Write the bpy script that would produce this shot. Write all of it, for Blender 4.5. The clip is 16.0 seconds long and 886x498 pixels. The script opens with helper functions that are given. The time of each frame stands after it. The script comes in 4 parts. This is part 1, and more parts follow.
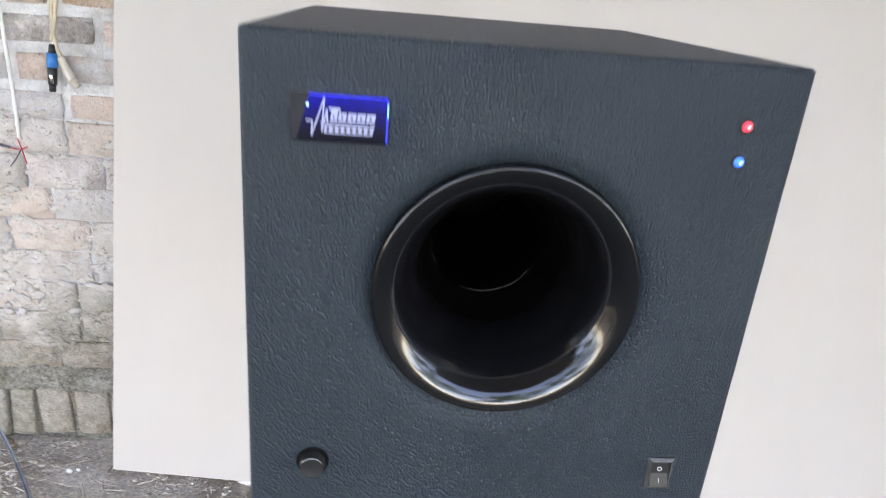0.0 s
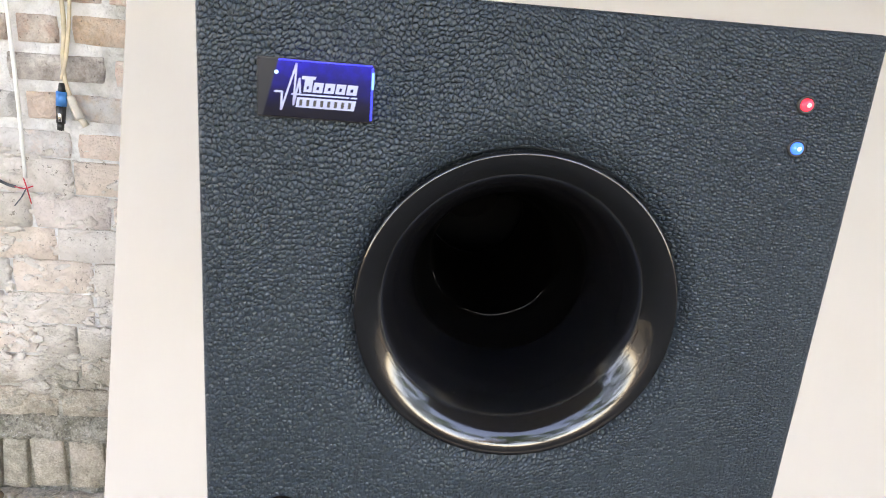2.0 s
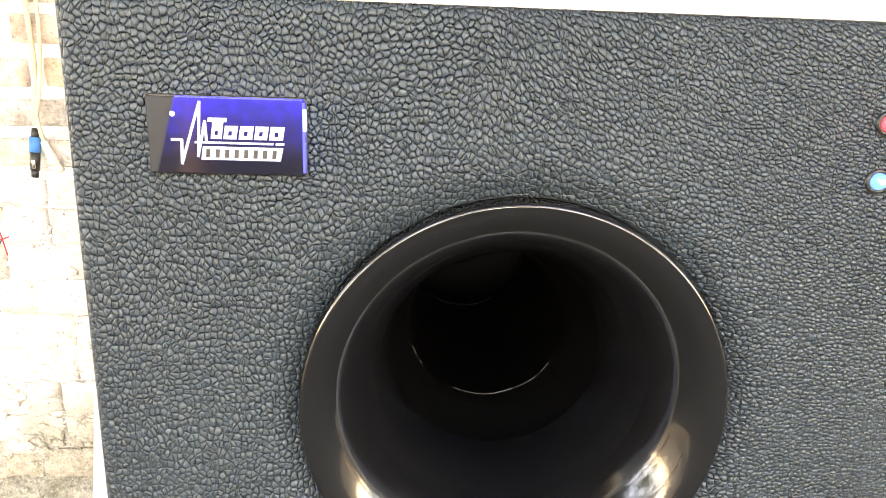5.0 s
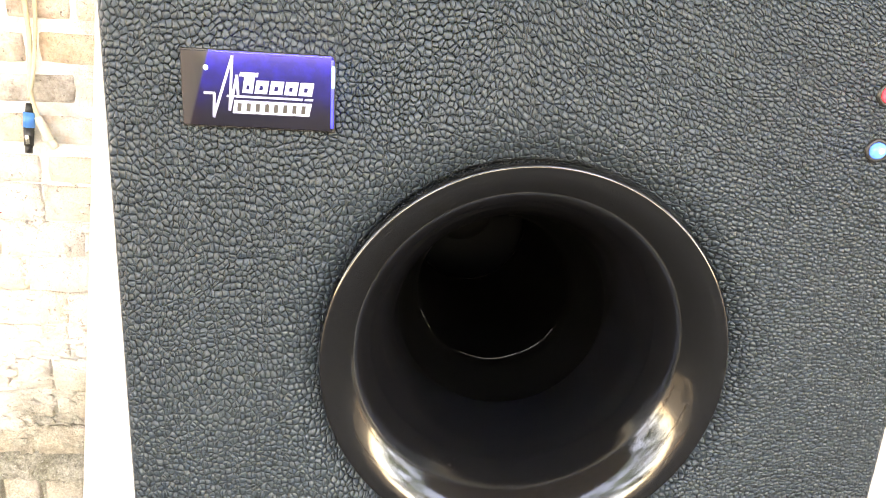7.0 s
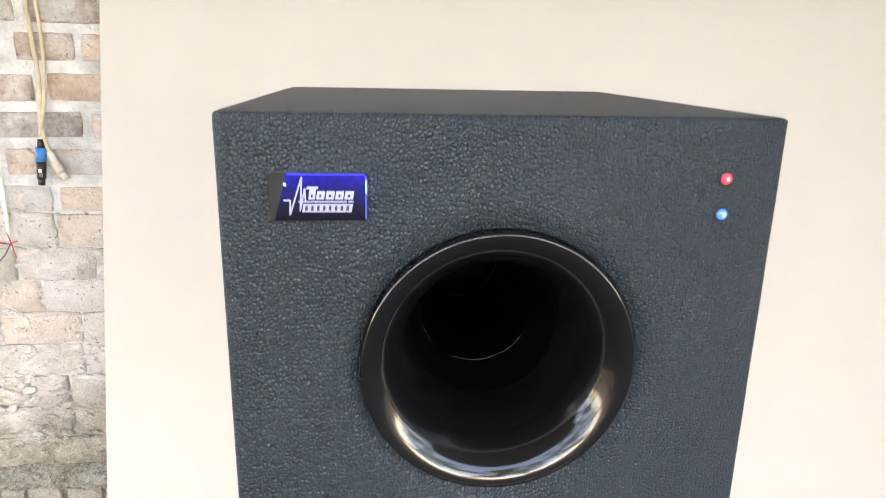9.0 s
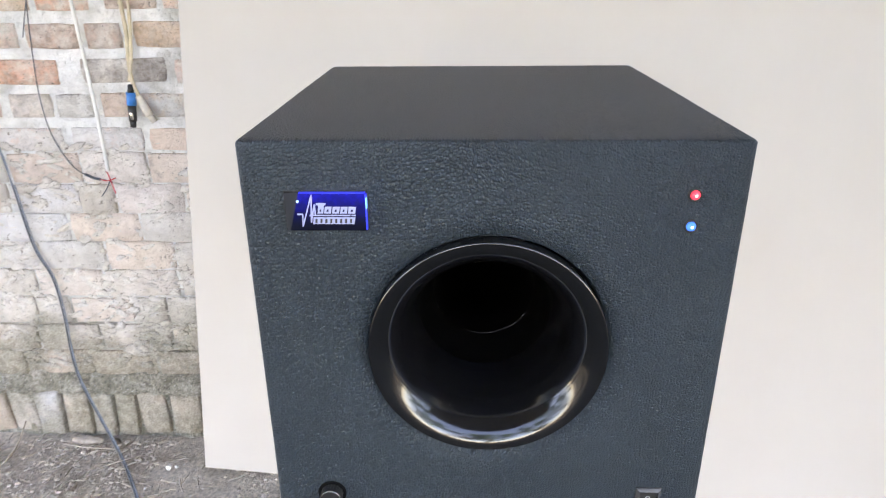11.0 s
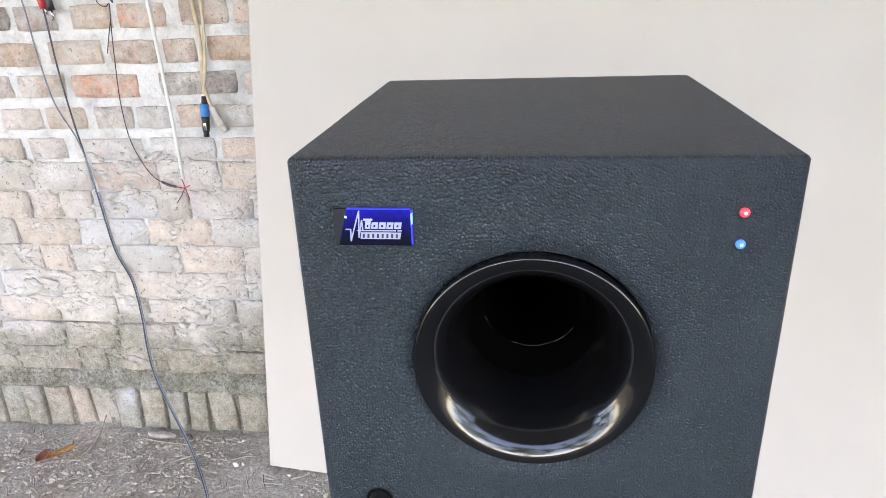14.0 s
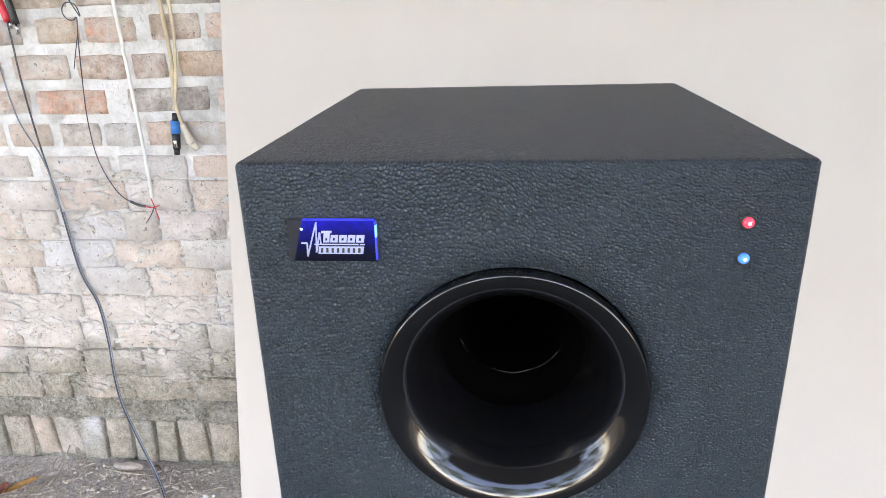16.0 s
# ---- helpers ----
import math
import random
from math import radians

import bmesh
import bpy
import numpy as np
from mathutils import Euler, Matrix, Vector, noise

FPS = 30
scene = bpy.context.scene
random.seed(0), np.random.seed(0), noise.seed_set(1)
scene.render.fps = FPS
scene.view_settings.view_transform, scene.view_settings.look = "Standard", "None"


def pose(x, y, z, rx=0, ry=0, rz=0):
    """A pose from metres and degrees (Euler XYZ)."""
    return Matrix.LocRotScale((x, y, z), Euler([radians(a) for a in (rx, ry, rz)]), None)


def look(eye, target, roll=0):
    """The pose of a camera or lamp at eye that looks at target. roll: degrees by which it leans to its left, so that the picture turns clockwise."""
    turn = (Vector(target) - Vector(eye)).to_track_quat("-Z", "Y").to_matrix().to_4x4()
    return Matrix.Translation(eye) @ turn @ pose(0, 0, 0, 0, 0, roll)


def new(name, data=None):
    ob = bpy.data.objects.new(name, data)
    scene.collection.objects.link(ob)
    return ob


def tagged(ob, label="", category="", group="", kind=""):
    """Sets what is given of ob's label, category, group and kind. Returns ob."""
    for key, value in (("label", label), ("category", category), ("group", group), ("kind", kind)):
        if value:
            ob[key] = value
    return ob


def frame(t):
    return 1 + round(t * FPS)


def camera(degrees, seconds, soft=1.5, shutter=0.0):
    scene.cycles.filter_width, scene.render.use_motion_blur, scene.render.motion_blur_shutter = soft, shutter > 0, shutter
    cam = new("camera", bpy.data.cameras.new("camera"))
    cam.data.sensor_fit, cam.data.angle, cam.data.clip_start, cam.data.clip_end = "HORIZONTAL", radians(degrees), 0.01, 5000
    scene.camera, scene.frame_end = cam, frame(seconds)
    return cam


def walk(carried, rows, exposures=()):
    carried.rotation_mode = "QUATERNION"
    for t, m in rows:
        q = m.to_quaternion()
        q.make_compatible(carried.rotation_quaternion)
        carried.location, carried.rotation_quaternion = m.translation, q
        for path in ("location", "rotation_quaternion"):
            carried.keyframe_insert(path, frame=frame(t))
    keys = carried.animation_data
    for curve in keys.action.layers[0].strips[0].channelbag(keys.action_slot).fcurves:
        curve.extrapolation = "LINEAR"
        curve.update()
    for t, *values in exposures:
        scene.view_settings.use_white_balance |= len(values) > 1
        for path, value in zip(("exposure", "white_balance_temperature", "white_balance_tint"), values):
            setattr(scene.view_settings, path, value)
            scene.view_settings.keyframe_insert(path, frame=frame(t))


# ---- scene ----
cam = camera(66.7, 16.0, 0.55, 0.5)
PATH = [
    (0, (-0.088, -0.413, 1.344), (0.098, 1.442, 0.622), 4.9),
    (0.1, (-0.085, -0.404, 1.323), (0.100, 1.457, 0.616), 5.8),
    (0.2, (-0.084, -0.393, 1.309), (0.093, 1.468, 0.600), 5.9),
    (0.5, (-0.086, -0.376, 1.297), (0.087, 1.503, 0.634), 5.6),
    (1, (-0.086, -0.379, 1.29), (0.086, 1.509, 0.653), 5.6),
    (1.5, (-0.084, -0.363, 1.285), (0.077, 1.541, 0.693), 5.7),
    (2, (-0.068, -0.354, 1.29), (0.058, 1.56, 0.723), 4.7),
    (2.5, (-0.047, -0.346, 1.302), (0.066, 1.564, 0.721), 3.5),
    (3, (-0.039, -0.332, 1.304), (0.05, 1.587, 0.749), 3.3),
    (3.2, (-0.037, -0.325, 1.307), (0.059, 1.599, 0.769), 2.8),
    (5.3, (-0.049, -0.258, 1.289), (0.057, 1.675, 0.787), 1.8),
    (5.5, (-0.049, -0.258, 1.29), (0.033, 1.668, 0.758), 1.6),
    (6, (-0.054, -0.262, 1.289), (0.036, 1.665, 0.763), 2.1),
    (6.5, (-0.058, -0.272, 1.285), (0.03, 1.655, 0.759), 2.4),
    (7, (-0.061, -0.274, 1.279), (0.083, 1.65, 0.75), 3.3),
    (7.5, (-0.067, -0.3, 1.277), (0.099, 1.615, 0.724), 3.1),
    (8, (-0.075, -0.322, 1.278), (0.124, 1.59, 0.724), 2.2),
    (8.5, (-0.082, -0.36, 1.303), (0.137, 1.555, 0.767), 1.8),
    (8.7, (-0.083, -0.384, 1.32), (0.129, 1.531, 0.784), 1.6),
    (10.8, (-0.025, -0.444, 1.435), (-0.044, 1.422, 0.714), -0.3),
    (11, (-0.02, -0.447, 1.424), (-0.077, 1.396, 0.648), -0.5),
    (11.5, (-0.009, -0.459, 1.425), (-0.141, 1.373, 0.634), -0.6),
    (12, (-0.006, -0.456, 1.424), (-0.136, 1.379, 0.641), -1.1),
    (12.5, (-0.005, -0.459, 1.428), (-0.193, 1.375, 0.652), -2.3),
    (13, (-0.008, -0.449, 1.43), (-0.222, 1.385, 0.662), -2.0),
    (13.5, (-0.006, -0.446, 1.433), (-0.244, 1.386, 0.667), -2.3),
    (14, (-0.004, -0.45, 1.434), (-0.255, 1.383, 0.674), -2.3),
    (14.5, (-0.003, -0.447, 1.429), (-0.255, 1.384, 0.665), -2.4),
    (15, (-0.003, -0.441, 1.423), (-0.238, 1.405, 0.69), -1.6),
    (15.5, (-0.009, -0.41, 1.414), (-0.202, 1.453, 0.713), -1.9),
    (16, (-0.002, -0.401, 1.409), (-0.201, 1.463, 0.71), -1.8),
]

# exposure drifts up while the dark cabinet fills the picture
BASE = 3.42
EXPOSURES = [(t, BASE - 0.05 + stops, kelvin, 27) for t, stops, kelvin in (
(0.0, 0.27, 7800), (0.5, 0.36, 8250), (2.0, 0.43, 8500), (3.0, 0.70, 9000), (5.3, 1.60, 11300), (6.5, 1.60, 11300), (7.0, 1.45, 11200), (7.5, 1.45, 11000), (8.0, 1.35, 10400), (8.5, 0.88, 9600), (10.8, 0.34, 8050), (16.0, 0.36, 8000))]
walk(cam, [(t, look(eye, target, roll)) for t, eye, target, roll in PATH], EXPOSURES)

# ---------------------------------------------------------------- light
SUN_ELEVATION, SUN_AZIMUTH = radians(42), radians(338)
world = bpy.data.worlds.new("daylight")
scene.world = world
world.use_nodes = True
wn = world.node_tree.nodes
sky = wn.new("ShaderNodeTexSky")
sky.sky_type = "NISHITA"
sky.sun_disc = False
sky.sun_elevation, sky.sun_rotation = SUN_ELEVATION, SUN_AZIMUTH
wn["Background"].inputs["Strength"].default_value = 0.15
world.node_tree.links.new(sky.outputs[0], wn["Background"].inputs["Color"])
sun = new("sun", bpy.data.lights.new("sun", "SUN"))
sun.data.energy, sun.data.angle, sun.data.color = 4.0, radians(0.5), (1.0, 0.95, 0.87)
sun_dir = Vector((math.sin(SUN_AZIMUTH) * math.cos(SUN_ELEVATION), math.cos(SUN_AZIMUTH) * math.cos(SUN_ELEVATION), math.sin(SUN_ELEVATION)))
sun.matrix_world = look(sun_dir * 20, (0, 0, 0))

# ---------------------------------------------------------------- materials
class Mat:
    """A node material with a short way to add and join nodes."""

    def __init__(self, name, rough=0.7, metal=0.0, color=(0.5, 0.5, 0.5), spec=0.5):
        self.m = bpy.data.materials.new(name)
        self.m.use_nodes = True
        self.t = self.m.node_tree
        self.b = self.t.nodes["Principled BSDF"]
        self.b.inputs["Roughness"].default_value = rough
        self.b.inputs["Metallic"].default_value = metal
        self.b.inputs["Base Color"].default_value = (*color, 1)
        self.b.inputs["Specular IOR Level"].default_value = spec

    def n(self, kind, **inputs):
        node = self.t.nodes.new("ShaderNode" + kind)
        for key, value in inputs.items():
            self.put(node, key.replace("_", " "), value)
        return node

    def put(self, node, key, value):
        sock = node.inputs[int(key)] if key.isdigit() else node.inputs[key]
        if isinstance(value, bpy.types.NodeSocket):
            self.t.links.new(value, sock)
        elif isinstance(value, tuple) and len(value) == 3 and sock.type == "RGBA":
            sock.default_value = (*value, 1)
        else:
            sock.default_value = value

    def coords(self, scale=(1, 1, 1), kind="Object"):
        c = self.n("TexCoord")
        mp = self.n("Mapping", Scale=scale)
        self.t.links.new(c.outputs[kind], mp.inputs["Vector"])
        return mp.outputs[0]

    def world_coords(self, scale=(1, 1, 1)):
        g = self.n("NewGeometry")
        mp = self.n("Mapping", Scale=scale)
        self.t.links.new(g.outputs["Position"], mp.inputs["Vector"])
        return mp.outputs[0]

    def noise(self, vec, scale, detail=4.0, rough=0.55):
        return self.n("TexNoise", Vector=vec, Scale=scale, Detail=detail, Roughness=rough).outputs["Fac"]

    def ramp(self, fac, stops, smooth=False):
        r = self.n("ValToRGB", Fac=fac)
        e = r.color_ramp.elements
        while len(e) < len(stops):
            e.new(0.5)
        for el, (p, c) in zip(e, stops):
            el.position = p
            el.color = (*c, 1) if isinstance(c, tuple) else (c, c, c, 1)
        if smooth:
            r.color_ramp.interpolation = "EASE"
        return r.outputs["Color"]

    def mix(self, fac, a, b, blend="MIX"):
        x = self.n("Mix")
        x.data_type, x.blend_type = "RGBA", blend
        self.put(x, "0", fac)
        self.put(x, "6", a)
        self.put(x, "7", b)
        return x.outputs[2]

    def math(self, op, a, b=0.0, clamp=False):
        x = self.n("Math")
        x.operation, x.use_clamp = op, clamp
        self.put(x, "0", a)
        self.put(x, "1", b)
        return x.outputs[0]

    def bump(self, height, strength=0.5, distance=0.002, under=None):
        b = self.n("Bump", Height=height, Strength=strength, Distance=distance)
        if under is not None:
            self.put(b, "Normal", under)
        self.put(self.b, "Normal", b.outputs[0])
        return b.outputs[0]

    def base(self, sock):
        self.put(self.b, "Base Color", sock)

    def rough(self, sock):
        self.put(self.b, "Roughness", sock)

    def emit(self, color, strength):
        self.put(self.b, "Emission Color", color)
        self.b.inputs["Emission Strength"].default_value = strength


def vinyl():
    """Embossed leather-grain vinyl: rounded cells between branching creases."""
    k = Mat("black_vinyl", rough=0.42, spec=0.43)
    v = k.coords()
    sep = k.n("SeparateXYZ", Vector=v)
    # unrolled over front, top and sides, so that the cells keep their size
    deep = k.math("MAXIMUM", k.math("SUBTRACT", sep.outputs["Y"], 0.008), 0.0)
    flat = k.n("CombineXYZ", X=k.math("ADD", sep.outputs["X"], deep), Y=k.math("SUBTRACT", sep.outputs["Z"], deep))
    # the skin is drawn tighter towards one side, where the cells flatten
    tight = k.n("MapRange", Value=sep.outputs["X"], From_Min=-0.02, From_Max=0.17, To_Min=0.90, To_Max=1.50)
    fs = k.n("SeparateXYZ", Vector=flat.outputs[0])
    drawn = k.n("CombineXYZ", X=fs.outputs["X"], Y=k.math("MULTIPLY", fs.outputs["Y"], tight.outputs[0]))
    warp = k.n("TexNoise", Vector=drawn.outputs[0], Scale=150.0, Detail=1.0)
    off = k.n("VectorMath")
    off.operation = "MULTIPLY_ADD"
    k.put(off, "0", warp.outputs["Color"])
    k.put(off, "1", (0.0010, 0.0010, 0.0))
    k.put(off, "2", drawn.outputs[0])
    drift = k.n("TexNoise", Vector=flat.outputs[0], Scale=16.0, Detail=1.0)
    off2 = k.n("VectorMath")
    off2.operation = "MULTIPLY_ADD"
    k.put(off2, "0", drift.outputs["Color"])
    k.put(off2, "1", (0.008, 0.008, 0.0))
    k.put(off2, "2", off.outputs[0])
    squash = k.n("Mapping", Scale=(1.06, 0.96, 1.0))
    k.put(squash, "Vector", off2.outputs[0])
    cells = k.n("TexVoronoi", Vector=squash.outputs[0], Scale=405.0, Randomness=0.92)
    cells.voronoi_dimensions, cells.feature = "2D", "DISTANCE_TO_EDGE"
    whole = k.n("TexVoronoi", Vector=squash.outputs[0], Scale=405.0, Randomness=0.92)
    whole.voronoi_dimensions, whole.feature = "2D", "F1"
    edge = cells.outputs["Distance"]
    # some creases run deep, others only score the skin
    depth = k.ramp(k.noise(drawn.outputs[0], 210.0, 1.0), [(0.36, 0.65), (0.56, 1.0)])
    cut = k.ramp(edge, [(0.0, 0.0), (0.045, 0.45), (0.10, 0.84), (0.18, 0.96), (0.4, 1.0)])
    cut = k.math("SUBTRACT", 1.0, k.math("MULTIPLY", k.math("SUBTRACT", 1.0, cut), depth))
    tall = k.ramp(whole.outputs["Color"], [(0.0, 0.86), (1.0, 1.0)])
    far = whole.outputs["Distance"]
    dome = k.math("SUBTRACT", 1.0, k.math("MULTIPLY", k.math("MULTIPLY", far, far), 1.3), clamp=True)
    h = k.mix(1.0, k.mix(0.5, cut, dome), tall, "MULTIPLY")
    h = k.mix(0.02, h, k.noise(v, 900.0, 2.0))
    # a few long upright stretch creases
    pulled = k.n("Mapping", Scale=(75.0, 75.0, 11.0))
    k.put(pulled, "Vector", v)
    line = k.ramp(k.noise(pulled.outputs[0], 1.0, 2.0), [(0.475, 1.0), (0.5, 0.72), (0.525, 1.0)])
    h = k.mix(1.0, h, line, "MULTIPLY")
    k.bump(h, 1.0, 0.0021)
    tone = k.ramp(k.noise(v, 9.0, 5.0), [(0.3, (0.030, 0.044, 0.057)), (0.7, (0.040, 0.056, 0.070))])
    # shade between the cells, put into the base colour
    crease_shade = k.ramp(edge, [(0.0, 0.82), (0.09, 1.0)])
    k.base(k.mix(1.0, tone, crease_shade, "MULTIPLY"))
    k.rough(k.ramp(k.noise(v, 160.0, 3.0), [(0.3, 0.35), (0.7, 0.42)]))
    return k.m


def gloss_black():
    k = Mat("gloss_black_plastic", rough=0.06, color=(0.006, 0.006, 0.007), spec=1.0)
    v = k.coords()
    specks = k.ramp(k.noise(v, 900.0, 2.0), [(0.54, 0.0), (0.68, 1.0)])
    haze = k.ramp(k.noise(v, 14.0, 4.0), [(0.35, 0.05), (0.75, 0.15)])
    k.rough(k.mix(k.math("MULTIPLY", specks, 0.5), haze, (0.4, 0.4, 0.4)))
    peel = k.bump(k.noise(v, 900.0, 2.0), 0.05, 0.0002)
    k.bump(k.noise(v, 60.0, 3.0), 0.06, 0.001, peel)
    return k.m


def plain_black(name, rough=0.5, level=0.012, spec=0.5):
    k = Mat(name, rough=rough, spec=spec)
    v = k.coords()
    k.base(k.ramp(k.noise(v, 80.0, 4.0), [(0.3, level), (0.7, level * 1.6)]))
    k.bump(k.noise(v, 500.0, 3.0), 0.1, 0.0003)
    return k.m


def simple(name, color, rough=0.5, vary=0.15, scale=60.0, metal=0.0, relief=0.1):
    k = Mat(name, rough=rough, metal=metal)
    v = k.coords()
    lo = tuple(c * (1 - vary) for c in color)
    hi = tuple(min(1.0, c * (1 + vary)) for c in color)
    k.base(k.ramp(k.noise(v, scale, 5.0), [(0.3, lo), (0.7, hi)]))
    if relief:
        k.bump(k.noise(v, scale * 4, 4.0), relief, 0.0008)
    return k.m


def glow(name, color, strength, rough=0.15):
    k = Mat(name, rough=rough, color=color)
    k.emit((*color, 1), strength)
    return k.m


def lit_acrylic():
    """Dark acrylic, lit blue from lamps at its upper edge, with dust in it."""
    k = Mat("lit_blue_acrylic", rough=0.08, color=(0.006, 0.007, 0.016), spec=0.3)
    c = k.n("TexCoord")
    sep = k.n("SeparateXYZ", Vector=c.outputs["Object"])
    fall = k.n("MapRange", Value=sep.outputs["Z"], From_Min=-0.012, From_Max=0.014, To_Min=0.0, To_Max=1.0)
    # the lamps leave a slanted piece at the far end unlit
    slant = k.math("SUBTRACT", sep.outputs["X"], k.math("MULTIPLY", sep.outputs["Z"], 0.28))
    lit = k.n("MapRange", Value=slant, From_Min=-0.0227, From_Max=-0.0217, To_Min=0.0, To_Max=1.0)
    spots = k.ramp(k.noise(c.outputs["Object"], 240.0, 3.0), [(0.4, 0.45), (0.75, 1.0)])
    amount = k.math("MULTIPLY", k.math("MULTIPLY", k.math("POWER", fall.outputs[0], 2.0), lit.outputs[0]), spots)
    # grey base on the unlit piece is a painted reflection
    k.base(k.mix(lit.outputs[0], (0.035, 0.037, 0.042), (0.006, 0.007, 0.016)))
    k.put(k.b, "Emission Color", (0.010, 0.018, 1.0, 1))
    k.put(k.b, "Emission Strength", k.math("MULTIPLY", amount, 0.08))
    return k.m


def brick_material():
    k = Mat("weathered_brick", rough=0.92, spec=0.2)
    info = k.n("ObjectInfo")
    w = k.world_coords()
    z = k.n("SeparateXYZ", Vector=w).outputs["Z"]
    clay = k.ramp(info.outputs["Random"], [(0.0, (0.30, 0.215, 0.15)), (0.2, (0.36, 0.20, 0.125)), (0.4, (0.185, 0.14, 0.115)), (0.55, (0.42, 0.29, 0.215)), (0.7, (0.12, 0.10, 0.092)), (0.85, (0.43, 0.215, 0.13)), (1.0, (0.33, 0.24, 0.17))])
    tinted = k.mix(info.outputs["Alpha"], info.outputs["Color"], clay)
    grain = k.ramp(k.noise(w, 55.0, 7.0, 0.65), [(0.3, 0.62), (0.7, 1.25)])
    face = k.mix(1.0, tinted, grain, "MULTIPLY")
    # worn limewash: solid in the middle of the wall, thin above, dirty below
    high = k.n("MapRange", Value=z, From_Min=1.16, From_Max=0.8, To_Min=0.03, To_Max=0.40)
    low = k.n("MapRange", Value=z, From_Min=0.52, From_Max=0.34, To_Min=0.0, To_Max=0.30)
    cover = k.math("SUBTRACT", k.math("ADD", k.noise(w, 6.0, 8.0, 0.68), high.outputs[0]), low.outputs[0])
    cover = k.math("ADD", cover, k.math("MULTIPLY", k.math("SUBTRACT", k.noise(w, 38.0, 6.0, 0.7), 0.5), 0.65))
    wash = k.ramp(cover, [(0.38, 0.16), (0.64, 0.90)])
    lime = k.ramp(k.noise(w, 22.0, 6.0), [(0.3, (0.72, 0.68, 0.65)), (0.7, (0.91, 0.89, 0.875))])
    hue = k.ramp(k.math("FRACT", k.math("MULTIPLY", info.outputs["Random"], 7.31)), [(0.0, (1.0, 0.98, 0.97)), (0.2, (1.0, 0.88, 0.79)), (0.4, (0.95, 0.92, 0.88)), (0.55, (0.84, 0.78, 0.70)), (0.7, (1.0, 0.84, 0.75)), (0.85, (0.93, 0.96, 1.0)), (1.0, (0.88, 0.83, 0.76))])
    lime = k.mix(1.0, lime, hue, "MULTIPLY")
    col = k.mix(wash, face, lime)
    pits = k.ramp(k.noise(w, 75.0, 4.0, 0.6), [(0.30, 0.85), (0.37, 0.0)])
    col = k.mix(pits, col, (0.23, 0.19, 0.16))
    blots = k.ramp(k.noise(w, 13.0, 6.0, 0.7), [(0.58, 0.0), (0.72, 0.26)])
    col = k.mix(blots, col, (0.37, 0.32, 0.25))
    moss = k.ramp(k.math("ADD", k.noise(w, 5.0, 6.0), k.math("MULTIPLY", low.outputs[0], 1.05)), [(0.58, 0.0), (0.82, 0.78)])
    mossy = k.ramp(k.noise(w, 40.0, 4.0), [(0.3, (0.22, 0.205, 0.15)), (0.7, (0.47, 0.43, 0.35))])
    mossy = k.mix(1.0, mossy, k.ramp(k.noise(w, 170.0, 4.0, 0.7), [(0.32, 0.45), (0.6, 1.2)]), "MULTIPLY")
    k.base(k.mix(moss, col, mossy))
    fine = k.bump(k.noise(w, 130.0, 6.0, 0.75), 1.0, 0.006)
    k.bump(k.noise(w, 34.0, 6.0, 0.65), 1.0, 0.012, fine)
    return k.m


def mortar_material():
    k = Mat("lime_mortar", rough=0.95, spec=0.15)
    w = k.world_coords()
    z = k.n("SeparateXYZ", Vector=w).outputs["Z"]
    col = k.ramp(k.noise(w, 20.0, 8.0, 0.65), [(0.3, (0.60, 0.575, 0.555)), (0.5, (0.79, 0.77, 0.755)), (0.75, (0.88, 0.87, 0.86))])
    low = k.n("MapRange", Value=z, From_Min=0.6, From_Max=0.28, To_Min=0.0, To_Max=0.42)
    dirt = k.ramp(k.math("ADD", k.noise(w, 7.0, 6.0), low.outputs[0]), [(0.55, 0.0), (0.82, 0.85)])
    grime = k.ramp(k.noise(w, 30.0, 6.0, 0.7), [(0.3, (0.17, 0.155, 0.12)), (0.5, (0.30, 0.275, 0.225)), (0.72, (0.47, 0.44, 0.38))])
    k.base(k.mix(dirt, col, grime))
    fine = k.bump(k.noise(w, 120.0, 6.0, 0.7), 0.9, 0.005)
    k.bump(k.noise(w, 34.0, 6.0, 0.65), 0.9, 0.012, fine)
    return k.m


def soil_material():
    k = Mat("dry_soil", rough=0.97, spec=0.12)
    w = k.world_coords()
    c1 = k.ramp(k.noise(w, 9.0, 8.0, 0.65), [(0.3, (0.55, 0.465, 0.38)), (0.7, (0.80, 0.695, 0.59))])
    c1 = k.mix(k.ramp(k.noise(w, 4.0, 6.0, 0.7), [(0.45, 0.0), (0.62, 0.30)]), c1, (0.27, 0.225, 0.185))
    c2 = k.ramp(k.noise(w, 90.0, 5.0, 0.7), [(0.35, 0.6), (0.7, 1.3)])
    # dusty by the wall; unseen yard and sides darkened in place of shade
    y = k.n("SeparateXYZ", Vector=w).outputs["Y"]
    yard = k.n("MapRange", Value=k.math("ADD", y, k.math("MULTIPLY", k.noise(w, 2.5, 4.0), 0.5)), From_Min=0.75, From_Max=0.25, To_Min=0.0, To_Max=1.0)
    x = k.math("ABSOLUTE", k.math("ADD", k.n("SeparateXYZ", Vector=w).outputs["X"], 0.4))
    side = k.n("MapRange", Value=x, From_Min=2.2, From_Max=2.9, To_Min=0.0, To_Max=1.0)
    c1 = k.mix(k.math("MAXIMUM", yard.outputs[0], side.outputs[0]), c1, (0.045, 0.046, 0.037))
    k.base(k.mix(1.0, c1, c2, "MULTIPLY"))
    k.bump(k.noise(w, 110.0, 7.0, 0.75), 0.9, 0.008)
    return k.m


